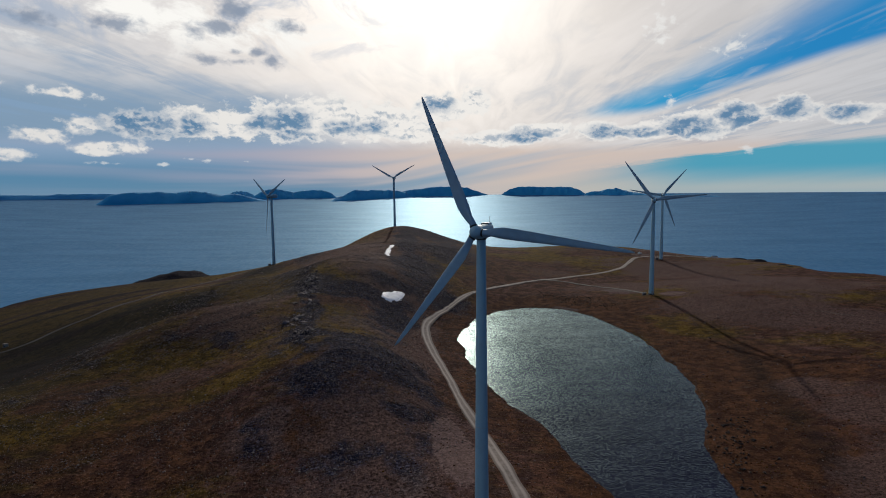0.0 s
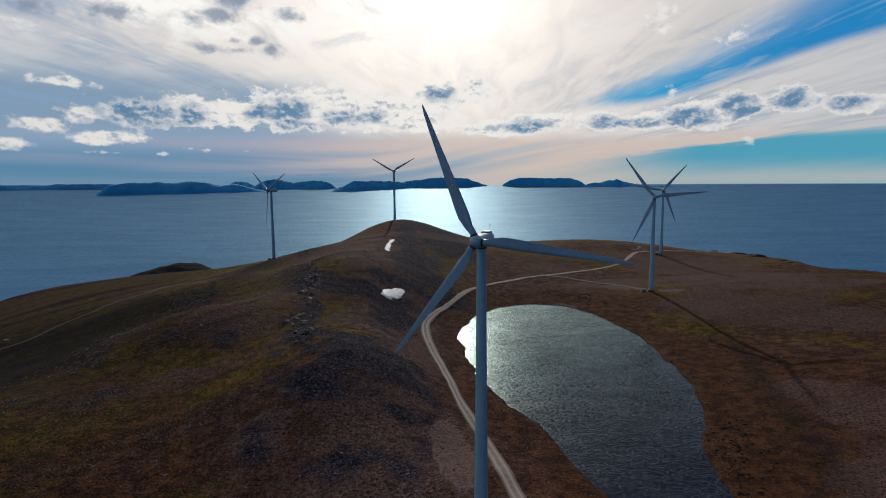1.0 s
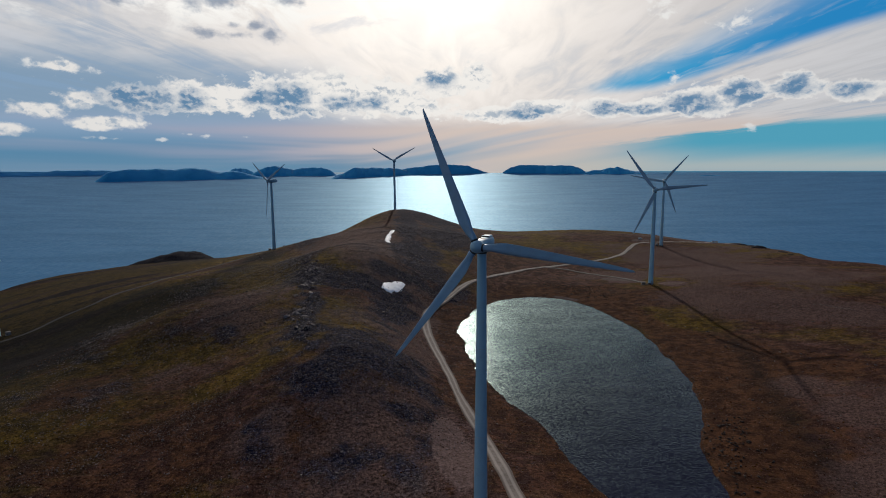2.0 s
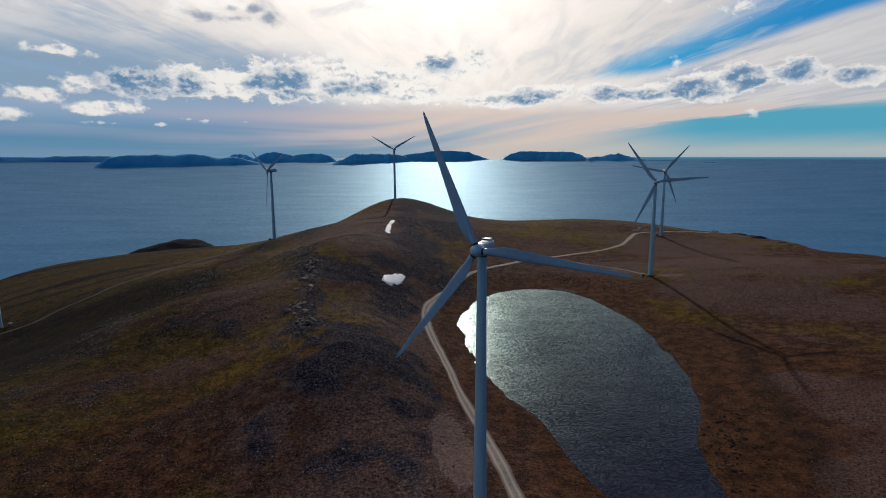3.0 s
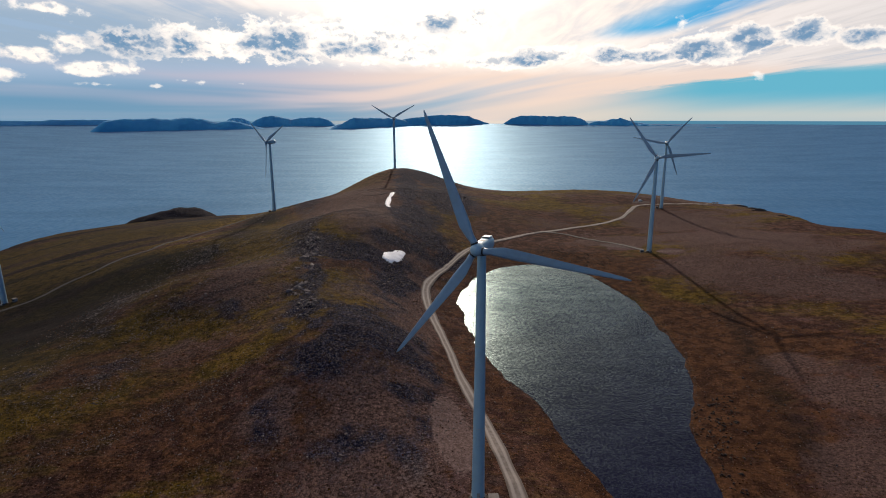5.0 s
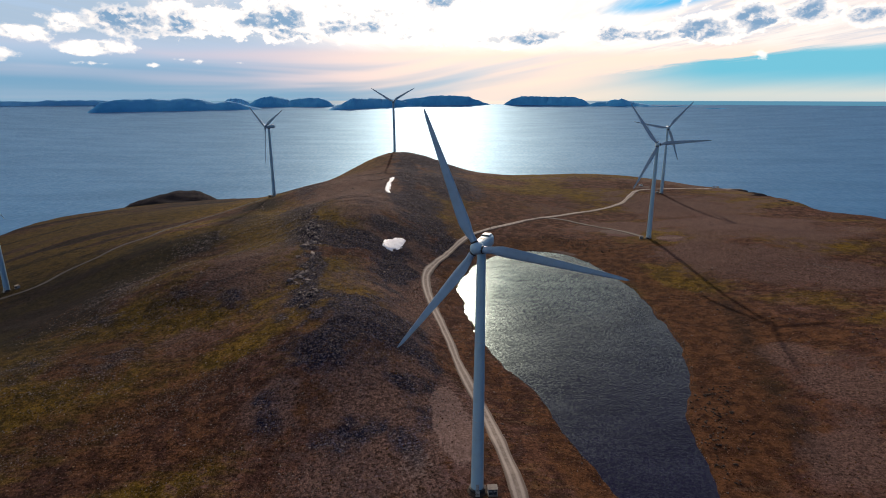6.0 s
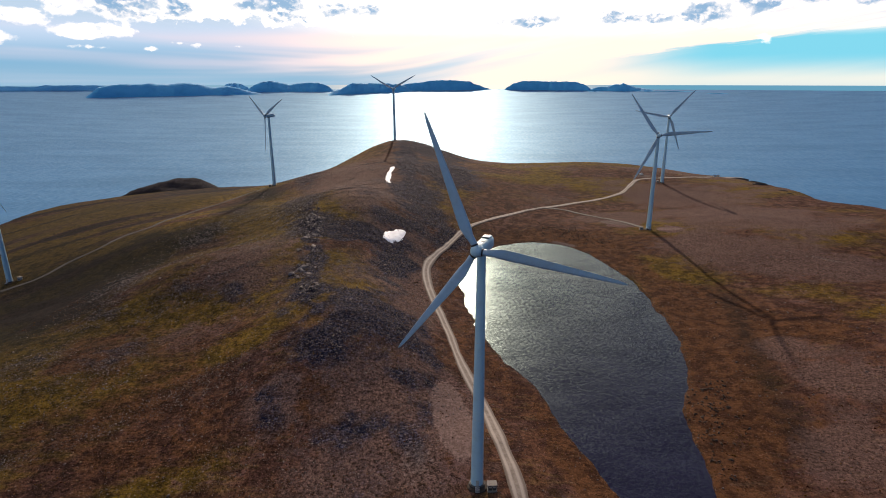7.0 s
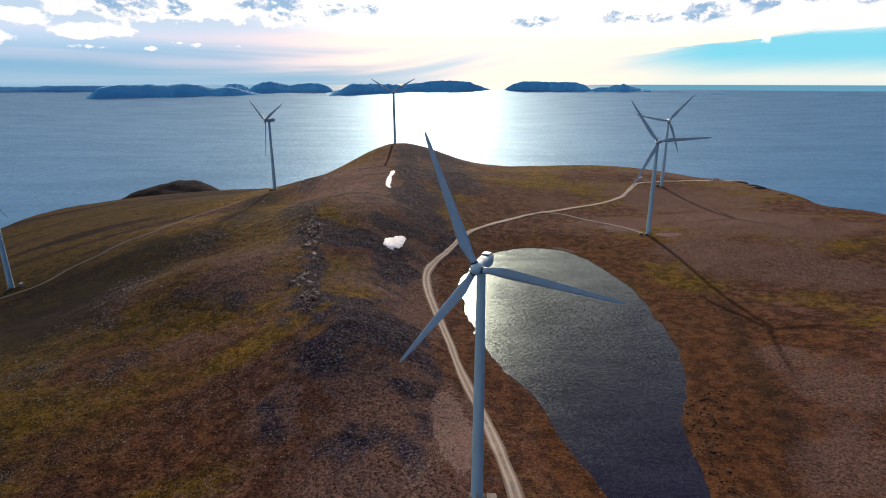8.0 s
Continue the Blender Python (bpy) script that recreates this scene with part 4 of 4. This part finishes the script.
# ---------------------------------------------------------------- wind turbines
HUB = 80.0


def blade_mesh(bm):
    """Lofted blade along +z from the hub; chord along x, thickness along y."""
    stations = [(1.2, 1.9, 1.9, 0), (2.6, 1.9, 1.85, 0), (4.5, 2.7, 1.5, 14), (7.5, 3.8, 0.95, 12), (11, 3.7, 0.66, 9), (16, 3.25, 0.48, 6),
                (22, 2.7, 0.35, 4), (28, 2.15, 0.25, 2.5), (34, 1.6, 0.17, 1), (38, 1.1, 0.11, 0), (39.9, 0.6, 0.07, 0), (40.45, 0.15, 0.03, 0)]
    seg, rows = 16, []
    for r, chord, thick, twist in stations:
        round_ = max(0.0, min(1.0, (4.5 - r) / 2.0))
        chord *= 0.84 + 0.16 * round_
        row = []
        for k in range(seg):
            t = 2 * math.pi * k / seg
            cx, cy = math.cos(t), math.sin(t)
            ax = 0.5 * chord * cx - (1 - round_) * chord * 0.20
            ay = 0.5 * thick * cy * (1.0 if round_ > 0.9 else (0.55 + 0.45 * cx) if cx < 0 else 1.0)
            a = radians(twist)
            row.append(bm.verts.new((ax * math.cos(a) - ay * math.sin(a), ax * math.sin(a) + ay * math.cos(a), r)))
        rows.append(row)
    for a, b in zip(rows, rows[1:]):
        for k in range(seg):
            bm.faces.new((a[k], a[(k + 1) % seg], b[(k + 1) % seg], b[k]))
    bm.faces.new(rows[0][::-1]), bm.faces.new(rows[-1])
    return bm


def wind_turbine(x, y, z, yaw, phase, label):
    """yaw: turn of the rotor's face from south, anticlockwise; phase: clockwise turn of the rotor as seen from its front."""
    t = tagged(new("wind_turbine"), label, "wind turbine", "wind turbines on the headland")
    t.matrix_basis = pose(x, y, z)
    wide = lambda h: 2.05 - 0.80 * (h / 78.0) ** 0.9
    for lo, hi in ((0.3, 25.0), (25.0, 51.0), (51.0, 77.9)):
        hs = np.linspace(lo, hi, 6)
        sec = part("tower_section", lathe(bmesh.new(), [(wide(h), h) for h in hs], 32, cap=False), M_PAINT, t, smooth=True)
        part("flange_seam", lathe(bmesh.new(), [(wide(hi) + 0.02, hi - 0.12), (wide(hi) + 0.05, hi - 0.06), (wide(hi) + 0.02, hi)], 32), M_STEEL, sec, "thin grey flange seam")
    part("foundation", lathe(bmesh.new(), [(3.5, -2.5), (3.5, 0.0), (3.2, 0.16), (2.4, 0.32)], 28), M_TUFT, t, "round footing covered with dark gravel")
    part("base_collar", lathe(bmesh.new(), [(2.5, 0.25), (2.5, 1.05), (2.12, 1.2)], 28), M_DARK, t, "black flanged collar")
    door = part("door", box(bmesh.new(), 0.95, 0.12, 2.1, pose(0, -wide(2) - 0.02, 2.3), 0.03), M_KIOSK, t, "grey steel tower door")
    part("handle", box(bmesh.new(), 0.05, 0.08, 0.2, pose(0.32, -wide(2) - 0.12, 2.3)), M_DARK, door)
    bm = bmesh.new()
    for k in range(5):
        box(bm, 1.3, 0.32, 0.06, pose(0, -wide(1) - 0.35 - 0.34 * k, 1.25 - 0.2 * k))
    for s in (-0.62, 0.62):
        box(bm, 0.06, 1.9, 0.1, pose(s, -wide(1) - 1.1, 0.8, 31))
    part("steps", bm, M_STEEL, t)
    # nacelle with its rotor, turned into the wind
    top = pose(0, 0, HUB, 0, 0, yaw)
    bm = bmesh.new()
    prof = [(-3.2, 1.35, 1.35), (-2.4, 1.62, 1.68), (0, 1.75, 1.85), (4.0, 1.75, 1.9), (6.4, 1.6, 1.7), (7.4, 1.2, 1.2)]
    rows = []
    for yy, w, h in prof:
        row = []
        for k in range(20):
            a = 2 * math.pi * k / 20
            c, s = math.cos(a), math.sin(a)
            row.append(bm.verts.new((w * math.copysign(abs(c) ** 0.55, c), yy, h * math.copysign(abs(s) ** 0.55, s) + 0.05 * yy * 0.3)))
        rows.append(row)
    for a, b in zip(rows, rows[1:]):
        for k in range(20):
            bm.faces.new((a[k], b[k], b[(k + 1) % 20], a[(k + 1) % 20]))
    bm.faces.new(rows[0]), bm.faces.new(rows[-1][::-1])
    bm.transform(top)
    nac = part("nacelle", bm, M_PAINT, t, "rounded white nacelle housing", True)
    part("cooler_housing", box(bmesh.new(), 2.5, 2.8, 0.8, top @ pose(0, 4.6, 1.95), 0.3), M_PAINT, nac)
    part("cooler_intake", box(bmesh.new(), 1.9, 0.1, 0.5, top @ pose(0, 3.17, 2.02), 0.02), M_DARK, nac, "dark cooler intake grille")
    part("roof_hatch", box(bmesh.new(), 1.2, 1.4, 0.08, top @ pose(0, 0.6, 1.9), 0.02), M_KIOSK, nac)
    bm = lathe(bmesh.new(), [(0.035, 1.8), (0.025, 4.2)], 6, top @ pose(0.6, 5.6, 0))
    box(bm, 0.7, 0.04, 0.04, top @ pose(0.6, 5.6, 4.0))
    part("weather_mast", bm, M_DARK, nac)
    part("yaw_ring", lathe(bmesh.new(), [(1.45, 77.9), (1.5, 78.05), (1.5, 78.3), (1.3, 78.5)], 24), M_DARK, t)
    tilt = top @ pose(0, -4.4, 0.25, -4, 0, 0)
    bm = lathe(bmesh.new(), [(1.75, -1.5), (1.8, -0.6), (1.75, 0.4), (1.45, 1.2), (0.9, 1.75), (0.3, 1.98)], 24, tilt @ pose(0, 0, 0, 90))
    hub = part("hub", bm, M_PAINT, t, "rounded white rotor spinner", True)
    part("hub_seal", lathe(bmesh.new(), [(1.5, -1.9), (1.6, -1.7), (1.5, -1.5)], 24, tilt @ pose(0, 0, 0, 90)), M_DARK, hub)
    for k in range(3):
        spin = tilt @ pose(0, 0, 0, 0, phase + 120 * k, 0)
        bm = blade_mesh(bmesh.new())
        bm.transform(spin @ pose(0, 0, 0, 0, 0, 4))
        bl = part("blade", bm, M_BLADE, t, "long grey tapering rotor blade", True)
        part("blade_root_seal", lathe(bmesh.new(), [(1.0, 1.55), (1.09, 1.62), (1.09, 1.92), (1.0, 2.0)], 20, spin), M_DARK, bl, "black band at the blade root", True)
    return t


TURBINES = [(0.0, 0.0, -22, -24, "white three-bladed wind turbine beside the gravel road and tarn"),
            (165.0, 319.5, -16, 84, "white three-bladed wind turbine on the far bank of the tarn"),
            (257.7, 541.0, -14, 40, "white three-bladed wind turbine near the end of the road"),
            (-211.6, 501.0, -42, 62, "white three-bladed wind turbine on the grassy slope, rotor turned aside"),
            (-91.4, 752.8, -8, 60, "white three-bladed wind turbine behind the bare summit"),
            (-340.0, 246.5, -30, 0, "white three-bladed wind turbine on the low grassy slope")]
for x, y, yaw, phase, label in TURBINES:
    wind_turbine(x, y, level(x, y), yaw, phase, label)


# ---------------------------------------------------------------- kiosks, vehicle, huts
def kiosk(x, y, rz=0):
    k = tagged(new("transformer_kiosk"), "grey transformer kiosk at a turbine's foot", "kiosk", "kiosks at the turbines")
    k.matrix_basis = pose(x, y, level(x, y), 0, 0, rz)
    part("plinth", box(bmesh.new(), 3.1, 2.5, 1.2, pose(0, 0, -0.25)), M_CONCRETE, k)
    part("body", box(bmesh.new(), 2.8, 2.2, 1.9, pose(0, 0, 1.3), 0.05), M_KIOSK, k)
    part("roof", box(bmesh.new(), 3.2, 2.6, 0.22, pose(0, 0, 2.36), 0.06), M_CONCRETE, k, "pale overhanging roof slab")
    for s in (-0.66, 0.66):
        d = part("door", box(bmesh.new(), 1.24, 0.06, 1.65, pose(s, -1.13, 1.3), 0.02), M_DARK, k, "dark louvred door")
        part("louvre", box(bmesh.new(), 0.9, 0.05, 0.5, pose(s, -1.18, 1.7), 0.01), M_STEEL, d)
    return k


kiosk(4.7, -1.6, 4)
for x, y, rz in ((159.5, 321, -10), (253, 543, 5), (-217, 502, 10), (-100, 752, 0), (-333, 248, -20)):
    kiosk(x, y, rz)


def van(x, y, rz):
    v = tagged(new("van"), "small white van parked on the gravel beside the road", "van")
    v.matrix_basis = pose(x, y, level(x, y) + 0.02, 0, 0, rz)
    bm = box(bmesh.new(), 5.2, 2.0, 1.0, pose(0, 0, 0.85), 0.18)
    box(bm, 3.9, 1.85, 1.1, pose(-0.6, 0, 1.8), 0.25)
    part("body", bm, M_WHITE, v)
    part("windscreen", box(bmesh.new(), 0.08, 1.6, 0.75, pose(1.42, 0, 1.75, 0, -25, 0), 0.02), M_GLASS, v)
    for s in (-0.95, 0.95):
        part("side_window", box(bmesh.new(), 2.6, 0.06, 0.55, pose(-0.5, s, 1.95), 0.02), M_GLASS, v)
        part("headlight", box(bmesh.new(), 0.08, 0.4, 0.22, pose(2.6, s * 0.72, 0.95), 0.03), M_GLASS, v)
        for u in (-1.6, 1.65):
            w = part("wheel", lathe(bmesh.new(), [(0.2, -0.13), (0.36, -0.11), (0.36, 0.11), (0.2, 0.13)], 18, pose(u, s * 0.98, 0.36, 90)), M_DARK, v)
            part("rim", lathe(bmesh.new(), [(0.2, -0.15), (0.2, 0.15)], 14, pose(u, s * 0.98, 0.36, 90)), M_STEEL, w)
    return v


van(248.0, 589.0, 20)


def bunker(x, y, rz, long, deep, tall, label):
    """A low concrete battery position with a flat roof and a dark embrasure."""
    k = tagged(new("bunker"), label, "bunker", "")
    k.matrix_basis = pose(x, y, level(x, y), 0, 0, rz)
    part("wall", box(bmesh.new(), long, deep, tall + 2.5, pose(0, 0, tall / 2 - 1.25), 0.15), M_CONCRETE, k)
    part("roof", box(bmesh.new(), long + 0.8, deep + 0.8, 0.45, pose(0, 0, tall + 0.22), 0.1), M_CONCRETE, k, "pale flat roof slab")
    n = max(2, int(long / 6))
    for i in range(n):
        part("embrasure", box(bmesh.new(), long / n * 0.6, 0.3, tall * 0.5, pose((i + 0.5) / n * long - long / 2, -deep / 2 - 0.02, tall * 0.45), 0.03), M_DARK, k, "dark opening")
    return k


def hut(x, y, rz):
    k = tagged(new("hut"), "small white-painted hut with a shallow dark roof", "hut", "huts on the cape")
    k.matrix_basis = pose(x, y, level(x, y), 0, 0, rz)
    part("wall", box(bmesh.new(), 4.6, 3.2, 4.6, pose(0, 0, 0.2)), M_WHITE, k)
    bm = bmesh.new()
    for s in (-1, 1):
        box(bm, 5.2, 2.1, 0.16, pose(0, s * 0.92, 2.86, -s * 22))
    part("roof", bm, M_TIMBER, k)
    part("door", box(bmesh.new(), 0.9, 0.08, 1.9, pose(-1, -1.62, 1.0), 0.02), M_TIMBER, k)
    w = part("window", box(bmesh.new(), 1.1, 0.08, 0.8, pose(1, -1.62, 1.5), 0.02), M_GLASS, k)
    part("sill", box(bmesh.new(), 1.3, 0.16, 0.08, pose(1, -1.68, 1.05)), M_WHITE, w)
    return k


for x, y, rz in ((383, 668, 10), (389.5, 671, -25)):
    hut(x, y, rz).scale = (0.75, 0.75, 0.75)
bunker(408, 664, -6, 26, 8, 1.5, "long low concrete bunker with a pale roof slab")


# ---------------------------------------------------------------- snow
def snow_patch(points, widths, label):
    line = spline(points, 1.2)
    t = np.gradient(line, axis=0)
    t /= np.hypot(t[:, 0], t[:, 1])[:, None]
    side = np.stack([t[:, 1], -t[:, 0]], -1)
    across = np.linspace(-1, 1, 15)
    run = np.linspace(0, 1, len(line))
    wide = np.interp(run, np.linspace(0, 1, len(widths)), widths)[:, None] / 2
    edge = wide * (1 + 0.35 * rough(line[:, :1] + across * 9, line[:, 1:] + 0 * across, 5, 51)) + 0.15
    X, Y = line[:, :1] + side[:, :1] * across * edge, line[:, 1:] + side[:, 1:] * across * edge
    swell = np.clip(1 - np.abs(across) ** 3, 0, 1) * np.clip(np.minimum(run, 1 - run) * 8, 0, 1)[:, None]
    Z = height(X, Y) - 0.25 + 0.85 * swell + 0.12 * rough(X, Y, 3, 52) * swell
    return tagged(grid_mesh("snow_patch", X, Y, Z, M_SNOW), label, "snow patch", "last patches of snow")


snow_patch([(-53.5, 229), (-51, 236), (-48, 245), (-45, 254), (-40.5, 265)], [6, 12, 11, 7, 3.5], "broad melting patch of white snow in a stony hollow")
snow_patch([(-66, 403), (-68, 412), (-71, 428), (-71, 446), (-73, 464), (-72, 482), (-72.5, 516)], [3, 5, 6, 5.5, 4.5, 6, 3], "long narrow streak of white snow below the summit")


# ---------------------------------------------------------------- stones and tussocks
def rock_mesh(name, seed, points, flat):
    """An angular stone: the hull of a few points on a flattened ball."""
    rng = np.random.default_rng(seed)
    bm = bmesh.new()
    for d in rng.normal(0, 1, (points, 3)):
        d = d / np.linalg.norm(d) * rng.uniform(0.8, 1.1)
        bm.verts.new((d[0], d[1] * 0.85, d[2] * flat))
    hull = bmesh.ops.convex_hull(bm, input=bm.verts[:])
    bmesh.ops.delete(bm, geom=[g for g in hull["geom_interior"] if isinstance(g, bmesh.types.BMVert)], context="VERTS")
    me = bpy.data.meshes.new(name)
    bm.to_mesh(me)
    bm.free()
    return me


def scatter(name, xs, ys, sizes, mat, label, category, sink=0.25, flat=0.7, seed=1):
    """Many small lumps on the ground, joined into one sheet of loose pieces."""
    rng = np.random.default_rng(seed)
    base = rock_mesh("stone", seed, 11, 1.0)
    co = np.empty(len(base.vertices) * 3)
    base.vertices.foreach_get("co", co)
    co = co.reshape(-1, 3)
    tri = np.array([p.vertices[:] for p in base.polygons])
    bpy.data.meshes.remove(base)
    n, m = len(xs), len(co)
    a = rng.uniform(0, 2 * np.pi, n)
    st = rng.uniform(0.65, 1.35, (n, 3)) * sizes[:, None] * np.array([1, 1, flat])
    q = co[None] * st[:, None] * (1 + rng.uniform(-0.18, 0.18, (n, m, 1)))
    c, s = np.cos(a)[:, None], np.sin(a)[:, None]
    zs = height(xs, ys)
    X = q[..., 0] * c - q[..., 1] * s + xs[:, None]
    Y = q[..., 0] * s + q[..., 1] * c + ys[:, None]
    Z = q[..., 2] + (zs + sizes * flat * (0.5 - sink))[:, None]
    idx = (tri[None] + (np.arange(n) * m)[:, None, None]).reshape(-1, 3)
    me = bpy.data.meshes.new(name)
    me.vertices.add(n * m)
    me.vertices.foreach_set("co", np.stack([X, Y, Z], -1).ravel())
    me.loops.add(idx.size)
    me.loops.foreach_set("vertex_index", idx.ravel())
    me.polygons.add(len(idx))
    me.polygons.foreach_set("loop_start", np.arange(len(idx)) * 3)
    me.update(calc_edges=True)
    me.materials.append(mat)
    return tagged(new(name, me), label, category, kind="stuff")


def sow(count, x0, x1, y0, y1, chance, seed):
    rng = np.random.default_rng(seed)
    x, y = rng.uniform(x0, x1, count * 6), rng.uniform(y0, y1, count * 6)
    keep = (rng.uniform(0, 1, count * 6) < chance(x, y)) & (shore(x, y) > 1.0) & (away(x, y, ROAD) > 3.2)
    return x[keep][:count], y[keep][:count]


rng = np.random.default_rng(7)


def strewn(a, b):
    """Stones lie in beds: on the scree, below the crest, and combed in lines over the western slope."""
    lines = rough((0.80 * a + 0.6 * b) * 0.14, -0.6 * a + 0.80 * b, 7, 93, 3)
    heaps = rough(a, b, 15, 91, 3)
    bed = 0.05 + 0.35 * np.clip(heaps + 0.1, 0, 1) * np.exp(-((a + 45) / 45) ** 2 - ((b - 20) / 90) ** 2) + 0.42 * scree(a, b)
    return (bed + 0.55 * np.clip(lines - 0.12, 0, 1) * np.exp(-((a + 130) / 80) ** 2)) * np.clip((a + 250) / 50, 0.0, 1) * np.clip((420 - b) / 140, 0.25, 1)


x, y = sow(85000, -260, 20, -12, 560, strewn, 3)
scatter("scree_stones", x, y, np.clip(rng.lognormal(-1.95, 0.45, len(x)), 0.08, 0.6) * (1 + np.clip(y, 0, None) / 300), M_STONE, "loose grey stones strewn over the slope", "stones", 0.25, 0.5, 2)
x, y = sow(3200, -135, -60, 95, 310, lambda a, b: crag(a, b) ** 1.5, 4)
scatter("outcrop_rubble", x, y, np.clip(rng.lognormal(-0.8, 0.5, len(x)), 0.2, 1.5), M_BOULDER_RUBBLE, "broken grey rubble along the crest of the ridge", "rubble", 0.25, 0.75, 11)
x, y = sow(900, 20, 250, -12, 240, lambda a, b: 0.25 + 0 * a, 5)
scatter("field_stones", x, y, np.clip(rng.lognormal(-1.25, 0.4, len(x)), 0.12, 0.8), M_STONE, "scattered small stones in the heath", "stones", seed=3)
x, y = sow(130, 84, 135, 0, 75, lambda a, b: np.exp(-((shore(a, b) - 11) / 8) ** 2), 8)
x2, y2 = sow(260, 75, 150, 285, 370, lambda a, b: np.exp(-((shore(a, b) - 26) / 14) ** 2), 9)
x, y = np.concatenate([x, x2]), np.concatenate([y, y2])
scatter("tussocks", x, y, rng.uniform(0.4, 0.95, len(x)), M_TUFT, "dark peaty tussocks on the boggy bank", "tussocks", 0.3, 0.6, 4)

SHAPES = [rock_mesh("boulder", k + 20, 22, 0.5) for k in range(7)]
for me in SHAPES:
    me.materials.append(M_BOULDER)
rng = np.random.default_rng(12)
for k in range(96):
    if k < 72:
        y = (127, 150, 153, 157, 205, 212, 255, 240, 180)[k % 9] + rng.normal(0, 6)
        x = float(np.interp(y, CRAG_Y, CRAG_X)) + rng.normal(1.0, 3.8)
        s = rng.uniform(0.6, 1.2) + 2.0 * rng.uniform(0, 1) ** 3
    else:
        x, y = rng.uniform(-130, -30), rng.uniform(10, 250)
        s = rng.uniform(0.45, 0.8)
    ob = new("boulder", SHAPES[k % 7])
    ob.matrix_basis = pose(x, y, level(x, y) - 0.12 * s, rng.uniform(-22, 22), rng.uniform(-22, 22), rng.uniform(0, 360)) @ Matrix.Diagonal((s * rng.uniform(0.7, 1.7), s * rng.uniform(0.5, 0.9), s * rng.uniform(0.8, 1.3), 1))
    tagged(ob, "weathered grey boulder on the stony ridge" if k < 72 else "grey boulder half sunk in the heath", "boulder", "boulders on the ridge")


# low cushions of heath and dry grass over the near slopes
def clump_material():
    mt, nt, b = material("heath_cushion", 1.0)
    rnd = node(nt, "ShaderNodeNewGeometry").outputs["Random Per Island"]
    col = ramp(nt, rnd, [(0.0, (0.022, 0.009, 0.006)), (1.0, (0.20, 0.13, 0.085)), (0.35, (0.060, 0.022, 0.010)), (0.6, (0.060, 0.034, 0.006)), (0.85, (0.10, 0.052, 0.02))])
    nt.links.new(col, b.inputs["Base Color"])
    b.inputs["Specular IOR Level"].default_value = 0.0
    return mt


M_CLUMP = clump_material()
rng = np.random.default_rng(31)
x, y = sow(26000, -250, 330, -14, 330, lambda a, b: 0.25 + 0.6 * (rough(a, b, 26, 83) > 0.05), 32)
scatter("heath_cushions", x, y, np.clip(rng.lognormal(-1.45, 0.4, len(x)), 0.1, 0.55), M_CLUMP, "low brown and olive cushions of heath", "heath", 0.3, 0.5, 6)

# dark ledges along the cape's edge
LEDGE = rock_mesh("rock_ledge", 77, 26, 0.4)
LEDGE.materials.append(M_LEDGE)
for x, y, rz, a, c in ((390, 560, -20, 10, 7.5), (404, 600, -35, 9, 3.5), (409, 651, -12, 16, 7.0), (426, 646, -30, 9, 6.0), (385, 500, -60, 7, 2.6), (379, 476, -60, 5, 2.2), (-92, 742, 20, 3, 1.8)):
    ob = tagged(new("rock_ledge", LEDGE), "dark rocky ledge at the edge of the headland", "rock", "ledges on the headland")
    ob.matrix_basis = pose(x, y, level(x, y) + 0.2, 0, 0, rz) @ Matrix.Diagonal((a, a * 0.5, c, 1))

rng = np.random.default_rng(44)
x, y = rng.uniform(-12, 135, 90000), rng.uniform(-10, 320, 90000)
d = shore(x, y)
keep = (d > -0.6) & (d < 1.6)
x, y = x[keep][:2600], y[keep][:2600]
scatter("shore_stones", x, y, np.clip(rng.lognormal(-1.6, 0.45, len(x)), 0.1, 0.6), M_STONE, "small stones along the tarn's edge", "stones", 0.2, 0.5, 9)
